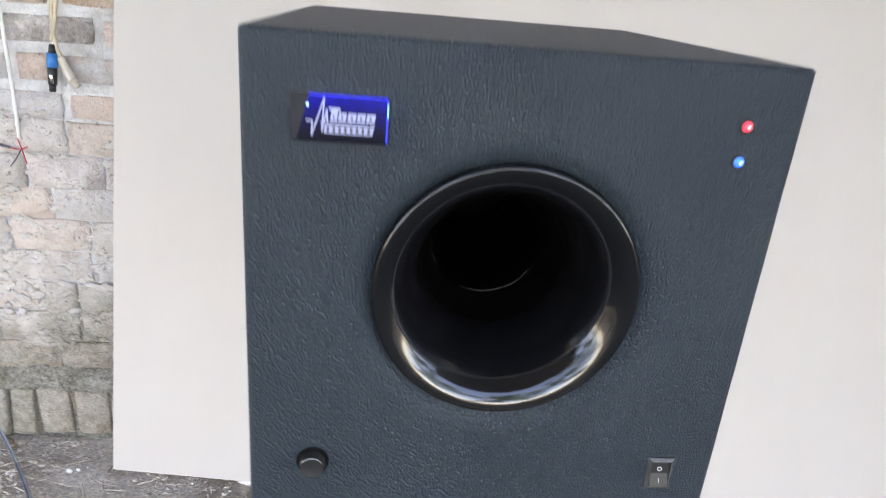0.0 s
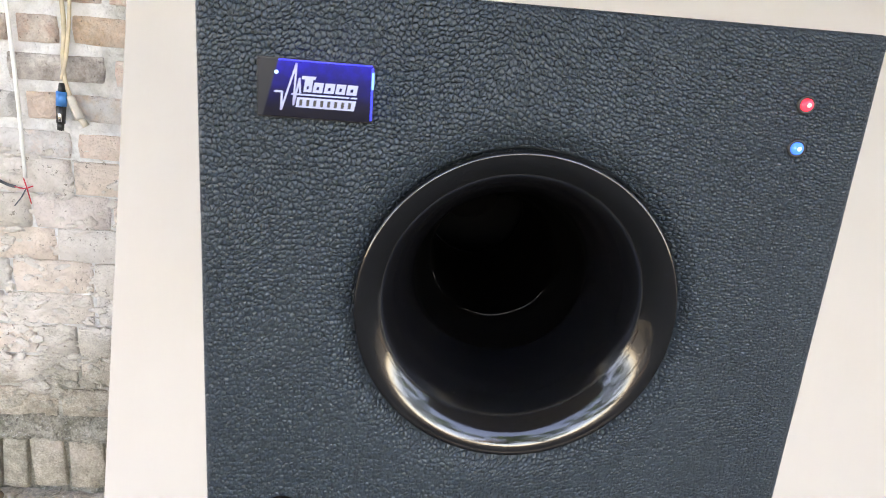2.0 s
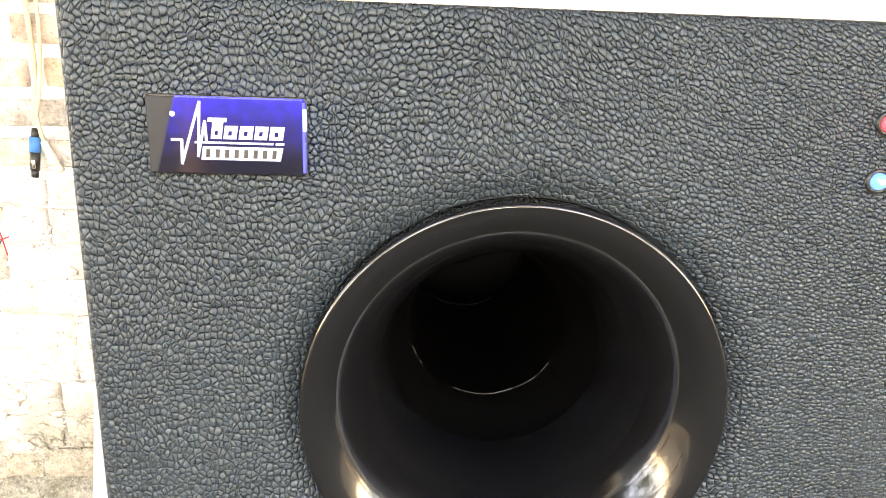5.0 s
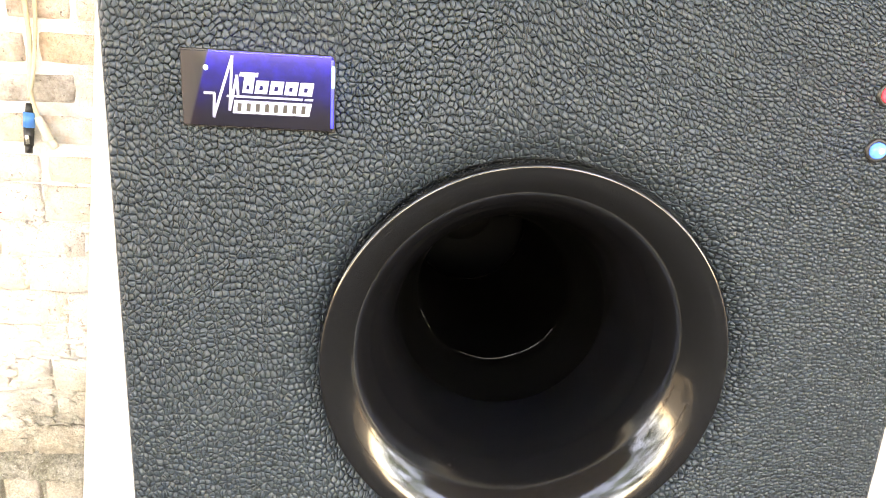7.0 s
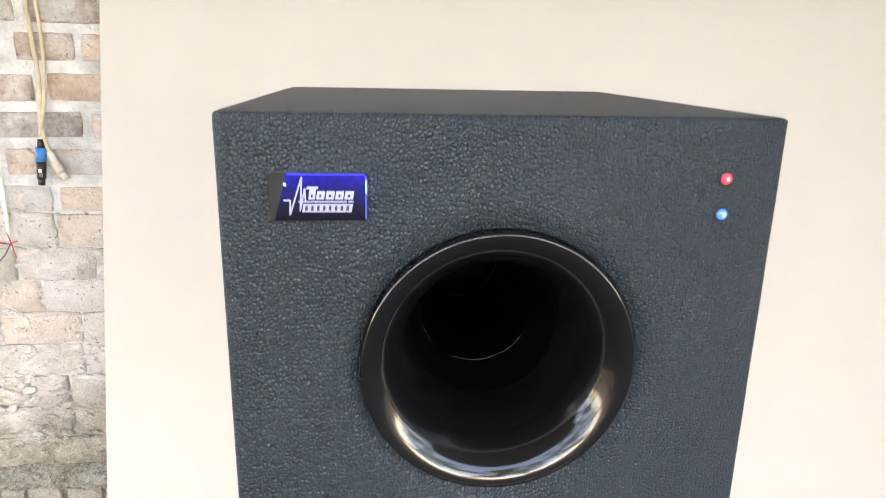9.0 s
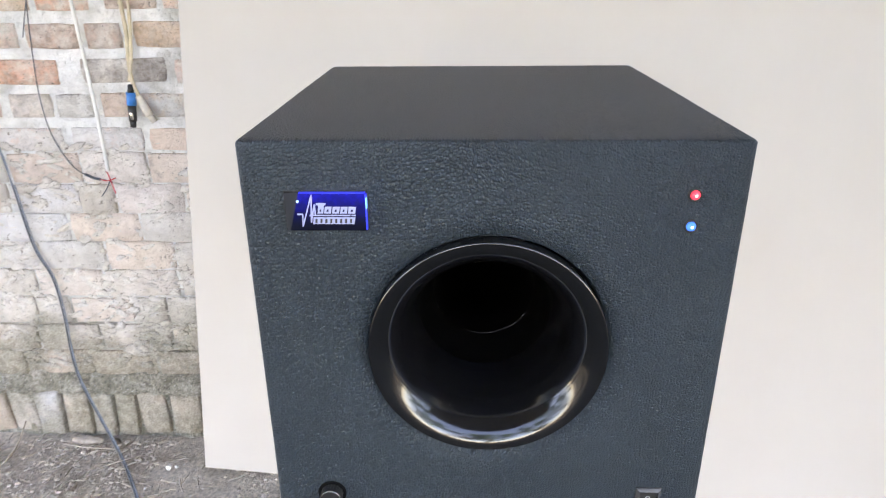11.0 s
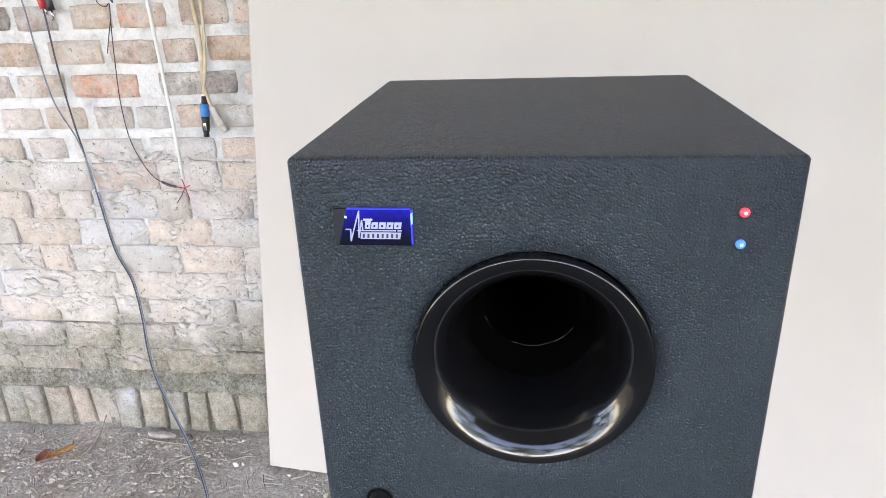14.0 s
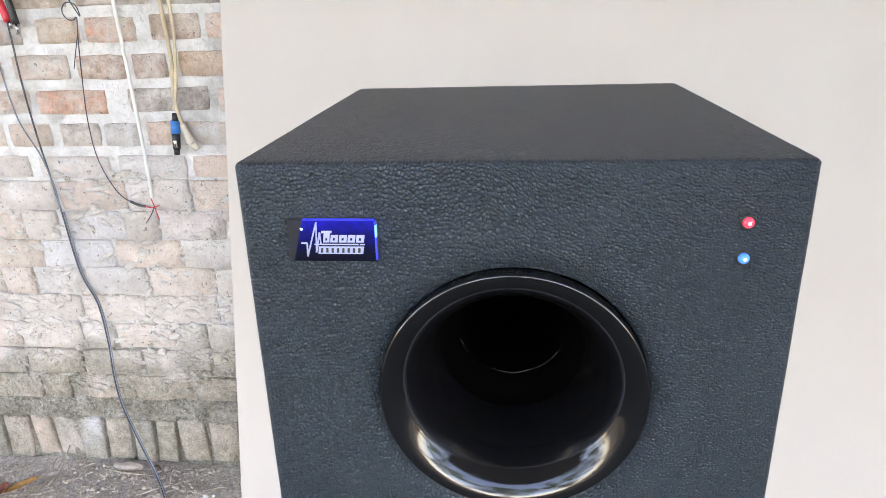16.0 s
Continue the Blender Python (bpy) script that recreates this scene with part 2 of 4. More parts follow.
def ledge_material():
    """Crumbling dirty render with grit, moss and pale lime in it."""
    k = Mat("dirty_render", rough=0.97, spec=0.12)
    w = k.world_coords()
    col = k.ramp(k.noise(w, 11.0, 7.0, 0.7), [(0.32, (0.24, 0.225, 0.17)), (0.5, (0.37, 0.34, 0.28)), (0.68, (0.52, 0.48, 0.42))])
    col = k.mix(1.0, col, k.ramp(k.noise(w, 85.0, 6.0, 0.75), [(0.33, 0.45), (0.62, 1.25)]), "MULTIPLY")
    flecks = k.ramp(k.noise(w, 130.0, 2.0), [(0.62, 0.0), (0.70, 0.7)])
    k.base(k.mix(flecks, col, (0.62, 0.59, 0.54)))
    fine = k.bump(k.noise(w, 120.0, 6.0, 0.75), 1.0, 0.008)
    k.bump(k.noise(w, 40.0, 6.0, 0.7), 1.0, 0.018, fine)
    return k.m


def board_material():
    k = Mat("cream_laminate", rough=0.38, spec=0.4)
    v = k.coords()
    fibre = k.noise(k.coords((1.0, 1.0, 0.06)), 60.0, 6.0, 0.6)
    blot = k.noise(v, 2.6, 5.0)
    tone = k.ramp(blot, [(0.3, (0.505, 0.462, 0.420)), (0.7, (0.535, 0.493, 0.450))])
    k.base(k.mix(k.math("MULTIPLY", fibre, 0.10), tone, (0.45, 0.39, 0.32)))
    k.rough(k.ramp(k.noise(v, 7.0, 5.0), [(0.3, 0.34), (0.7, 0.5)]))
    k.bump(fibre, 0.06, 0.0008)
    return k.m


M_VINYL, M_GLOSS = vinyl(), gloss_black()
# inside and bore blacks hold the dark of depth in their colour
M_BLACK, M_DEPTH_BLACK = plain_black("black_plastic", 0.4, 0.014), plain_black("depth_black", 0.9, 0.0015, 0.2)
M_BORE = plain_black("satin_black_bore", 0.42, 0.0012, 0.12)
M_SWITCH = plain_black("satin_black_plastic", 0.25, 0.05)
M_KNOB = plain_black("knob_rubber", 0.45, 0.016)
M_RIM = simple("rim_highlight_metal", (0.3, 0.3, 0.31), 0.2, 0.06, 60, 1.0, 0.03)
M_CHROME = simple("worn_chrome", (0.62, 0.62, 0.62), 0.18, 0.06, 60, 1.0, 0.03)
M_PALE_GLINT = simple("pale_worn_glint", (0.15, 0.145, 0.14), 0.5, 0.2, 300)
M_WHITE = simple("white_print", (0.8, 0.8, 0.8), 0.5, 0.03)
M_LETTER = glow("lit_white_print", (0.30, 0.35, 0.52), 0.045)
M_ACRYLIC, M_EDGE = lit_acrylic(), glow("lit_blue_edge", (0.03, 0.06, 1.0), 0.035)
M_EDGE_BRIGHT = glow("lit_pale_edge", (0.12, 0.4, 1.0), 0.13)
M_RED = glow("lit_red_lens", (1.0, 0.06, 0.1), 0.10)
M_RED_CORE = glow("red_lamp_core", (1.0, 0.42, 0.42), 0.16)
M_BLUE = glow("lit_blue_lens", (0.02, 0.16, 1.0), 0.14)
M_BLUE_CORE = glow("blue_lamp_core", (0.3, 0.62, 1.0), 0.15)
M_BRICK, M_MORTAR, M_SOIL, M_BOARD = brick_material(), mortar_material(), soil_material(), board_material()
M_LEDGE = ledge_material()
M_CABLE = simple("black_cable", (0.07, 0.08, 0.10), 0.5, 0.3, 40)
M_CABLE_GREY = simple("slate_cable", (0.20, 0.23, 0.28), 0.5, 0.25, 40)
M_TUBE = simple("white_sleeve", (0.78, 0.77, 0.74), 0.45, 0.06, 25)
M_TAN = simple("tan_cable", (0.58, 0.48, 0.34), 0.6, 0.2, 30)
M_BLUE_PLUG = simple("blue_plastic", (0.02, 0.2, 0.55), 0.4, 0.12)
M_RED_WIRE = simple("red_plastic", (0.62, 0.03, 0.05), 0.4, 0.15)
M_WOOD = simple("rough_wood", (0.30, 0.2, 0.12), 0.75, 0.35, 18, relief=0.3)
M_PLASTER = simple("grey_plaster", (0.42, 0.40, 0.37), 0.9, 0.2, 4, relief=0.3)
M_ROOF = simple("brown_roof_sheets", (0.28, 0.26, 0.24), 0.8, 0.35, 6, relief=0.3)
M_CLAY = simple("bare_clay_wall", (0.17, 0.105, 0.075), 0.9, 0.3, 9, relief=0.4)
M_STONE = simple("pale_gravel", (0.50, 0.435, 0.37), 0.9, 0.5, 70, relief=0.4)
M_PLUG = simple("cream_plug", (0.62, 0.56, 0.47), 0.6, 0.15, 40)
M_SHARD = simple("old_brick_shard", (0.38, 0.32, 0.27), 0.95, 0.3, 60, relief=0.5)
M_PALE = simple("white_pebble", (0.75, 0.72, 0.68), 0.8, 0.08, 90)
M_CLOD = simple("soil_clods", (0.56, 0.47, 0.39), 0.97, 0.35, 40, relief=0.5)
M_STRAW = simple("dry_straw", (0.37, 0.315, 0.25), 0.9, 0.4, 60)
M_LEAF_DRY = simple("dry_orange_leaf", (0.46, 0.22, 0.06), 0.7, 0.35, 80)
M_LEAF_RED = simple("dry_russet_leaf", (0.2, 0.06, 0.035), 0.7, 0.35, 80)
M_LEAF = simple("green_leaf", (0.07, 0.14, 0.035), 0.5, 0.5, 3)
M_BARK = simple("bark", (0.12, 0.09, 0.065), 0.9, 0.4, 12, relief=0.5)


# ---------------------------------------------------------------- mesh helpers
def mesh_of(name, verts, faces, material, smooth=False):
    me = bpy.data.meshes.new(name)
    me.from_pydata([tuple(v) for v in verts], [], faces)
    me.materials.append(material)
    if smooth:
        me.polygons.foreach_set("use_smooth", [True] * len(me.polygons))
    me.update()
    return me


def part(name, bm, material, parent=None, label="", smooth=False):
    """Links a bmesh, or a mesh, as one object under parent."""
    if isinstance(bm, bpy.types.Mesh):
        me = bm
    else:
        me = bpy.data.meshes.new(name)
        bmesh.ops.recalc_face_normals(bm, faces=bm.faces)
        bm.to_mesh(me)
        bm.free()
        me.materials.append(material)
        if smooth:
            me.polygons.foreach_set("use_smooth", [True] * len(me.polygons))
    ob = new(name, me)
    ob.parent = parent
    return tagged(ob, label)


def empty(name, m, label, category, group=""):
    ob = new(name)
    ob.empty_display_size = 0.05
    ob.matrix_world = m
    return tagged(ob, label, category, group)


def box(sx, sy, sz, at=(0, 0, 0), bevel=0.0, segments=2):
    bm = bmesh.new()
    bmesh.ops.create_cube(bm, size=1.0, matrix=Matrix.Translation(at) @ Matrix.Diagonal((sx, sy, sz, 1)))
    if bevel:
        bmesh.ops.bevel(bm, geom=bm.edges[:], offset=bevel, segments=segments, profile=0.5, affect="EDGES")
    return bm


def lathe(profile, steps=96):
    """Turns (radius, y) pairs about the y axis."""
    verts, faces = [], []
    for i in range(steps):
        a = 2 * math.pi * i / steps
        verts += [(r * math.cos(a), y, r * math.sin(a)) for r, y in profile]
    n = len(profile)
    for i in range(steps):
        j = (i + 1) % steps
        for k in range(n - 1):
            faces.append((i * n + k, i * n + k + 1, j * n + k + 1, j * n + k))
    bm = bmesh.new()
    vs = [bm.verts.new(v) for v in verts]
    for f in faces:
        bm.faces.new([vs[i] for i in f])
    bmesh.ops.remove_doubles(bm, verts=bm.verts, dist=1e-6)
    return bm


def spline(points, steps=8):
    """A smooth line through points."""
    p = [Vector(q) for q in points]
    p = [p[0] * 2 - p[1]] + p + [p[-1] * 2 - p[-2]]
    out = []
    for i in range(1, len(p) - 2):
        for s in range(steps):
            t = s / steps
            a, b, c, d = p[i - 1:i + 3]
            out.append(0.5 * (2 * b + (c - a) * t + (2 * a - 5 * b + 4 * c - d) * t * t + (3 * b - a - 3 * c + d) * t ** 3))
    return out + [p[-2]]


def tube(points, radius, sides=8, steps=8, taper=None):
    line = spline(points, steps) if steps > 1 else [Vector(q) for q in points]
    bm = bmesh.new()
    rings = []
    ref = Vector((0, 1, 0.2)).normalized()
    for i, c in enumerate(line):
        d = (line[min(i + 1, len(line) - 1)] - line[max(i - 1, 0)]).normalized()
        u = d.cross(ref).normalized()
        w = d.cross(u)
        r = radius if taper is None else radius + (taper - radius) * i / (len(line) - 1)
        rings.append([bm.verts.new(c + r * (u * math.cos(2 * math.pi * k / sides) + w * math.sin(2 * math.pi * k / sides))) for k in range(sides)])
    for a, b in zip(rings, rings[1:]):
        for k in range(sides):
            bm.faces.new((a[k], a[(k + 1) % sides], b[(k + 1) % sides], b[k]))
    bm.faces.new(rings[0])
    bm.faces.new(rings[-1])
    return bm


def plate(outline, y0, y1):
    """A flat piece with the outline (x, z), from y0 to y1."""
    bm = bmesh.new()
    a = [bm.verts.new((x, y0, z)) for x, z in outline]
    b = [bm.verts.new((x, y1, z)) for x, z in outline]
    bm.faces.new(a)
    bm.faces.new(b[::-1])
    for i in range(len(a)):
        j = (i + 1) % len(a)
        bm.faces.new((a[i], b[i], b[j], a[j]))
    return bm


# ---------------------------------------------------------------- ground, walls, roof
def steps_to(edges):
    """Grid lines: (from, to, count) stretches joined."""
    out = []
    for a, b, n in edges:
        out += list(np.linspace(a, b, n, endpoint=False))
    return np.array(out + [edges[-1][1]])


def ground():
    xs = steps_to([(-600, -40, 6), (-40, -4, 12), (-4, -2.0, 20), (-2.0, -0.3, 110), (-0.3, 4, 30), (4, 40, 12), (40, 600, 6)])
    ys = steps_to([(-600, -40, 8), (-40, -4, 12), (-4, 0.5, 30), (0.5, 1.42, 64), (1.42, 40, 12), (40, 600, 6)])
    verts, faces = [], []
    for y in ys:
        for x in xs:
            near = abs(x) < 4 and -4 < y < 2
            h = 0.010 * noise.fractal(Vector((x * 3.1, y * 3.1, 0.3)), 0.8, 2.0, 3) + 0.005 * noise.fractal(Vector((x * 17, y * 17, 5)), 0.7, 2.0, 3) if near else 0.0
            verts.append((x, y, h - 0.006))
    n = len(xs)
    for j in range(len(ys) - 1):
        for i in range(n - 1):
            faces.append((j * n + i, j * n + i + 1, (j + 1) * n + i + 1, (j + 1) * n + i))
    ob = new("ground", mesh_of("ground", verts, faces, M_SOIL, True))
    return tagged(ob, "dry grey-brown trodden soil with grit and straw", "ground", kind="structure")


GROUND = ground()
WALL_Y = 1.36
LEFT, RIGHT, FRONT, HEAD = -4.2, 3.6, -1.7, 3.5


def slab(name, x0, x1, y0, y1, z0, z1, material, label, category):
    ob = part(name, box(x1 - x0, y1 - y0, z1 - z0, ((x0 + x1) / 2, (y0 + y1) / 2, (z0 + z1) / 2), 0.004, 1), material)
    return tagged(ob, label, category, kind="structure")


WALL = slab("wall_back", LEFT - 0.12, RIGHT + 0.12, WALL_Y + 0.035, WALL_Y + 0.16, -0.05, 1.80, M_MORTAR, "old limewashed brick wall with crumbling mortar", "wall")
slab("wall_upper", LEFT - 0.12, RIGHT + 0.12, WALL_Y + 0.035, WALL_Y + 0.16, 1.80, HEAD, M_CLAY, "bare brown upper part of the brick wall", "wall")
# unseen side wall, added to dim the board's right half
slab("shade_wall_right", 2.3, 2.42, -0.35, WALL_Y + 0.03, -0.05, HEAD, M_PLASTER, "unseen plain grey plastered wall, added to cut light from the right", "wall")
slab("ceiling", LEFT - 0.2, RIGHT + 0.2, FRONT - 0.3, WALL_Y + 0.2, HEAD + 0.004, HEAD + 0.06, M_ROOF, "plain dull brown sheet roof over the open shed", "ceiling")


# ---------------------------------------------------------------- the loudspeaker
W, D, TOP, TALL = 0.355, 0.374, 1.3152, 0.40
CZ = 1.1500                     # height of the port's middle
R_PORT = 0.0960


def cabinet_mesh():
    """The wrapped box: a loft from the port's hole over the front, round the edges and to the back."""
    per = 48
    hw, z0, z1 = W / 2, TOP - TALL - CZ, TOP - CZ

    def outline(inset, r):
        pts = []
        x0, x1, a, b = -hw + inset, hw - inset, z0 + inset, z1 - inset
        corners = [(x1 - r, b - r, 0), (x0 + r, b - r, 90), (x0 + r, a + r, 180), (x1 - r, a + r, 270)]
        for (cx, cz, d), (nx, nz, _) in zip(corners, corners[1:] + corners[:1]):
            for k in range(7):
                t = radians(d + 15 * k)
                pts.append((cx + r * math.cos(t), cz + r * math.sin(t)))
            t = radians(d + 90)
            sx, sz = cx + r * math.cos(t), cz + r * math.sin(t)
            ex, ez = nx + r * math.cos(t), nz + r * math.sin(t)
            for k in range(1, per):
                pts.append((sx + (ex - sx) * k / per, sz + (ez - sz) * k / per))
        return pts

    edge = outline(0.005, 0.003)
    rings = []
    # rolled skin round the port, then flat to the edges
    for dr, y in ((-0.004, 0.012), (-0.002, 0.006), (0.0, 0.0056), (0.0022, 0.0034), (0.005, 0.0016), (0.009, 0.0003), (0.015, -0.0008), (0.021, -0.0003), (0.028, 0.0)):
        rings.append([((R_PORT + dr) * x / math.hypot(x, z), y, (R_PORT + dr) * z / math.hypot(x, z)) for x, z in edge])
    last = rings[-1]
    for f in (0.2, 0.4, 0.6, 0.8):
        rings.append([(p[0] + (e[0] - p[0]) * f, 0.0, p[2] + (e[1] - p[2]) * f) for p, e in zip(last, edge)])
    rings.append([(x, 0.0, z) for x, z in edge])
    for inset, y, r in ((0.003, 0.0003, 0.003), (0.0014, 0.0012, 0.003), (0.0004, 0.0027, 0.003), (0.0, 0.005, 0.003), (0.0, 0.1, 0.004), (0.0, 0.2, 0.004), (0.0, D - 0.008, 0.006), (0.0010, D - 0.004, 0.007), (0.0030, D - 0.001, 0.008), (0.006, D, 0.009)):
        rings.append([(x, y, z) for x, z in outline(inset, r)])
    verts, faces = [], []
    n = len(edge)
    for ring in rings:
        for x, y, z in ring:
            lump = 0.0004 * noise.noise(Vector((x * 21, y * 21, z * 21)))
            verts.append((x, y + lump, z))
    for k in range(len(rings) - 1):
        for i in range(n):
            j = (i + 1) % n
            faces.append((k * n + i, k * n + j, (k + 1) * n + j, (k + 1) * n + i))
    faces.append([(len(rings) - 1) * n + i for i in range(n)])
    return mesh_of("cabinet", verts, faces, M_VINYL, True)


def loudspeaker():
    s = empty("subwoofer", pose(0, 0, TOP - TALL), "black leather-grain vinyl subwoofer with a gloss round port", "loudspeaker")

    def fit(ob, x=0.0, y=0.0, z=0.0):
        ob.location = (x, y, z - (TOP - TALL))
        return ob

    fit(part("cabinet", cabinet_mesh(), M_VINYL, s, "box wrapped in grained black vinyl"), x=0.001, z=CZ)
    # a small outer bead, then one long roundover to the straight tube
    lip = [(0.0924, 0.008), (0.0924, 0.0006), (0.0921, -0.0012), (0.0914, -0.0022), (0.0904, -0.0025), (0.0896, -0.0021)]
    for k in range(1, 41):
        a = radians(90 * k / 40)
        lip.append((0.0578 + 0.0318 * (1 - math.sin(a)), -0.0021 + 0.0780 * (1 - math.cos(a))))
    ring = fit(part("port_flange", lathe(lip, 160), M_GLOSS, s, "gloss black moulded flared flange", True), z=CZ)
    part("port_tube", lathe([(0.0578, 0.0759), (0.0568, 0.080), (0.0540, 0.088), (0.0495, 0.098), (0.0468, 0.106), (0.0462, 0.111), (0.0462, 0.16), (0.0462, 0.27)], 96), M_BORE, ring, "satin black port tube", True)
    part("tube_rim", lathe([(0.0462, 0.270), (0.0456, 0.2705), (0.0454, 0.2715), (0.0462, 0.273), (0.0492, 0.272)], 96), M_GLOSS, ring, "gloss black rim", True)
    # glint on the worn tube joint, drawn as pale arcs low in the bore
    for first, last in ((200, 206), (213, 215), (247, 252), (255, 292), (296, 312), (318, 326)):
        worn = [(0.0460 * math.cos(q), 0.1100 + 0.0006 * math.sin(q * 9), 0.0460 * math.sin(q)) for q in [radians(first + (last - first) * n / 5) for n in range(6)]]
        part("glint_arc", tube(worn, 0.00012, 5, 2, 0.00022), M_PALE_GLINT, ring, "pale arc drawn as a glint on worn black paint", True)
    # added shell behind the tube, near-black so the depth stays dark
    part("inner_wall", lathe([(0.11, 0.25), (0.11, 0.352), (0.0, 0.353)], 48), M_DEPTH_BLACK, ring, "dull black shell with the dark of depth in its colour", True)
    part("dust_cap", lathe([(0.032, 0.350), (0.030, 0.342), (0.022, 0.336), (0.010, 0.333), (0.0, 0.332)], 48), M_DEPTH_BLACK, ring, "", True)

    for x in (-1, 1):
        tuck = fit(part("corner_fold", box(0.0050, 0.0045, 0.0032, (0, 0, 0), 0.0013, 2), M_VINYL, s, "tucked vinyl fold", True), x * 0.1745 + 0.001, 0.0035, TOP - 0.0022)
        tuck.rotation_euler = (0.2, 0.35 * x, 0.1 * x)

    # lit name plate
    badge = fit(part("name_plate", box(0.0575, 0.003, 0.0282, (0, -0.0017, 0), 0.0003, 1), M_ACRYLIC, s, "blue-lit dark acrylic name plate"), -0.1160, 0, 1.2650)
    part("backing", box(0.0592, 0.0012, 0.0298, (0, -0.0002, 0), 0.0004, 1), M_BLACK, badge)
    part("lit_edge", box(0.0011, 0.0032, 0.0262, (0.0286, -0.0019, 0), 0.0002, 1), M_EDGE, badge)
    part("lit_edge", box(0.0012, 0.0034, 0.0085, (0.0288, -0.0020, 0.0066), 0.0003, 1), M_EDGE_BRIGHT, badge)
    part("lit_edge", box(0.0465, 0.0032, 0.0007, (0.0050, -0.0019, 0.0140), 0.0002, 1), M_EDGE, badge)
    part("lamp_spot", lathe([(0.0, -0.0036), (0.0007, -0.0035), (0.0012, -0.0030)], 16), M_BLUE_CORE, badge).location = (-0.0194, 0, 0.0078)
    beat = [(-0.0202, -0.0016), (-0.0164, -0.0016), (-0.0168, -0.0106), (-0.0093, 0.0126), (-0.0107, -0.0078), (-0.0077, 0.0056), (-0.0074, -0.0018)]
    wide = 0.00048
    for (xa, za), (xb, zb) in zip(beat, beat[1:]):
        d = Vector((xb - xa, zb - za)).normalized() * wide
        nx, nz = -d.y, d.x
        part("pulse_stroke", plate([(xa + nx - d.x * .3, za + nz - d.y * .3), (xb + nx + d.x * .3, zb + nz + d.y * .3), (xb - nx + d.x * .3, zb - nz + d.y * .3), (xa - nx - d.x * .3, za - nz - d.y * .3)], -0.0036, -0.0032), M_LETTER, badge)
    # the word is drawn as leaning blocks, with a rule and a pale strip of small bars under it
    for x, wdt, tall in ((-0.0058, 0.0040, 0.0062), (-0.0012, 0.0048, 0.0050), (0.0044, 0.0050, 0.0050), (0.0101, 0.0048, 0.0050), (0.0156, 0.0052, 0.0050)):
        lean = 0.0009
        part("block", plate([(x, -0.0010), (x + wdt, -0.0010), (x + wdt + lean, -0.0010 + tall), (x + lean, -0.0010 + tall)], -0.0036, -0.0032), M_LETTER, badge)
        part("notch", plate([(x + wdt * 0.40, 0.0004), (x + wdt * 0.66, 0.0004), (x + wdt * 0.72, 0.0020), (x + wdt * 0.46, 0.0020)], -0.0038, -0.0034), M_ACRYLIC, badge)
    part("block", plate([(-0.0068, 0.0052), (0.0002, 0.0052), (0.0005, 0.0068), (-0.0064, 0.0068)], -0.0036, -0.00325), M_LETTER, badge)
    part("rule", plate([(-0.0118, -0.0028), (0.0172, -0.0028), (0.0173, -0.0020), (-0.0116, -0.0020)], -0.0036, -0.0032), M_LETTER, badge)
    part("rule", plate([(0.0180, -0.0028), (0.0212, -0.0028), (0.0214, -0.0020), (0.0182, -0.0020)], -0.0036, -0.0032), M_LETTER, badge)
    part("strip", plate([(-0.0096, -0.0088), (0.0198, -0.0088), (0.0209, -0.0038), (-0.0088, -0.0038)], -0.0036, -0.0032), M_LETTER, badge)
    for k in range(8):
        x = -0.0078 + 0.0035 * k
        part("small_bar", plate([(x, -0.0079), (x + 0.0015, -0.0079), (x + 0.0018, -0.0048), (x + 0.0003, -0.0048)], -0.0039, -0.0035), M_BLACK, badge)

    # signal lamps
    for z, lens, core, word in ((1.277, M_RED, M_RED_CORE, "lit red lamp"), (1.254, M_BLUE, M_BLUE_CORE, "lit blue lamp")):
        dome = [(0.0034, 0.001), (0.0034, -0.0012)] + [(0.0034 * math.cos(a), -0.0012 - 0.0024 * math.sin(a)) for a in [radians(15 * q) for q in range(1, 7)]]
        lamp = fit(part("indicator_lamp", lathe(dome, 32), lens, s, word, True), 0.1405, 0, z)
        part("bezel", lathe([(0.0034, -0.0006), (0.0039, -0.0012), (0.0050, -0.0008), (0.0052, 0.001)], 32), M_BLACK, lamp, "", True)
        part("lamp_core", lathe([(0.0, -0.00380), (0.0006, -0.00375), (0.0011, -0.00360), (0.0013, -0.0030)], 20), core, lamp, "", True)

    # volume knob
    knob = fit(part("knob", lathe([(0.0092, 0.001), (0.0092, -0.0072), (0.0090, -0.0082), (0.0087, -0.0087)], 48), M_BLACK, s, "round black volume knob", True), -0.1300, 0, 1.0100)
    # bright ring added in place of the highlight along the edge
    part("knob_rim", lathe([(0.0087, -0.0087), (0.0085, -0.0090), (0.0080, -0.0089)], 48), M_RIM, knob, "thin bright rim drawn as the highlight on the knob's edge", True)
    part("knob_cap", lathe([(0.0080, -0.0089), (0.0074, -0.0086), (0.0, -0.0085)], 48), M_KNOB, knob, "", True)
    # the ring's black stands in for the dark hole round the knob
    part("collar", lathe([(0.0120, 0.0010), (0.0119, -0.0009), (0.0113, -0.0011), (0.0092, -0.0009)], 48), M_DEPTH_BLACK, knob, "raised black ring painted as the knob's dark recess", True)
    for k in range(24):
        a = 2 * math.pi * k / 24
        rib = part("grip_rib", box(0.0007, 0.0056, 0.0006, (0, -0.0036, 0), 0.0002, 1), M_BLACK, knob)
        rib.matrix_local = Matrix.Rotation(a, 4, "Y") @ Matrix.Translation((0.0091, 0, 0))

    # rocker switch
    sw = bmesh.new()
    ow, oh, iw, ih = 0.0105, 0.0145, 0.0074, 0.0112
    loops = []
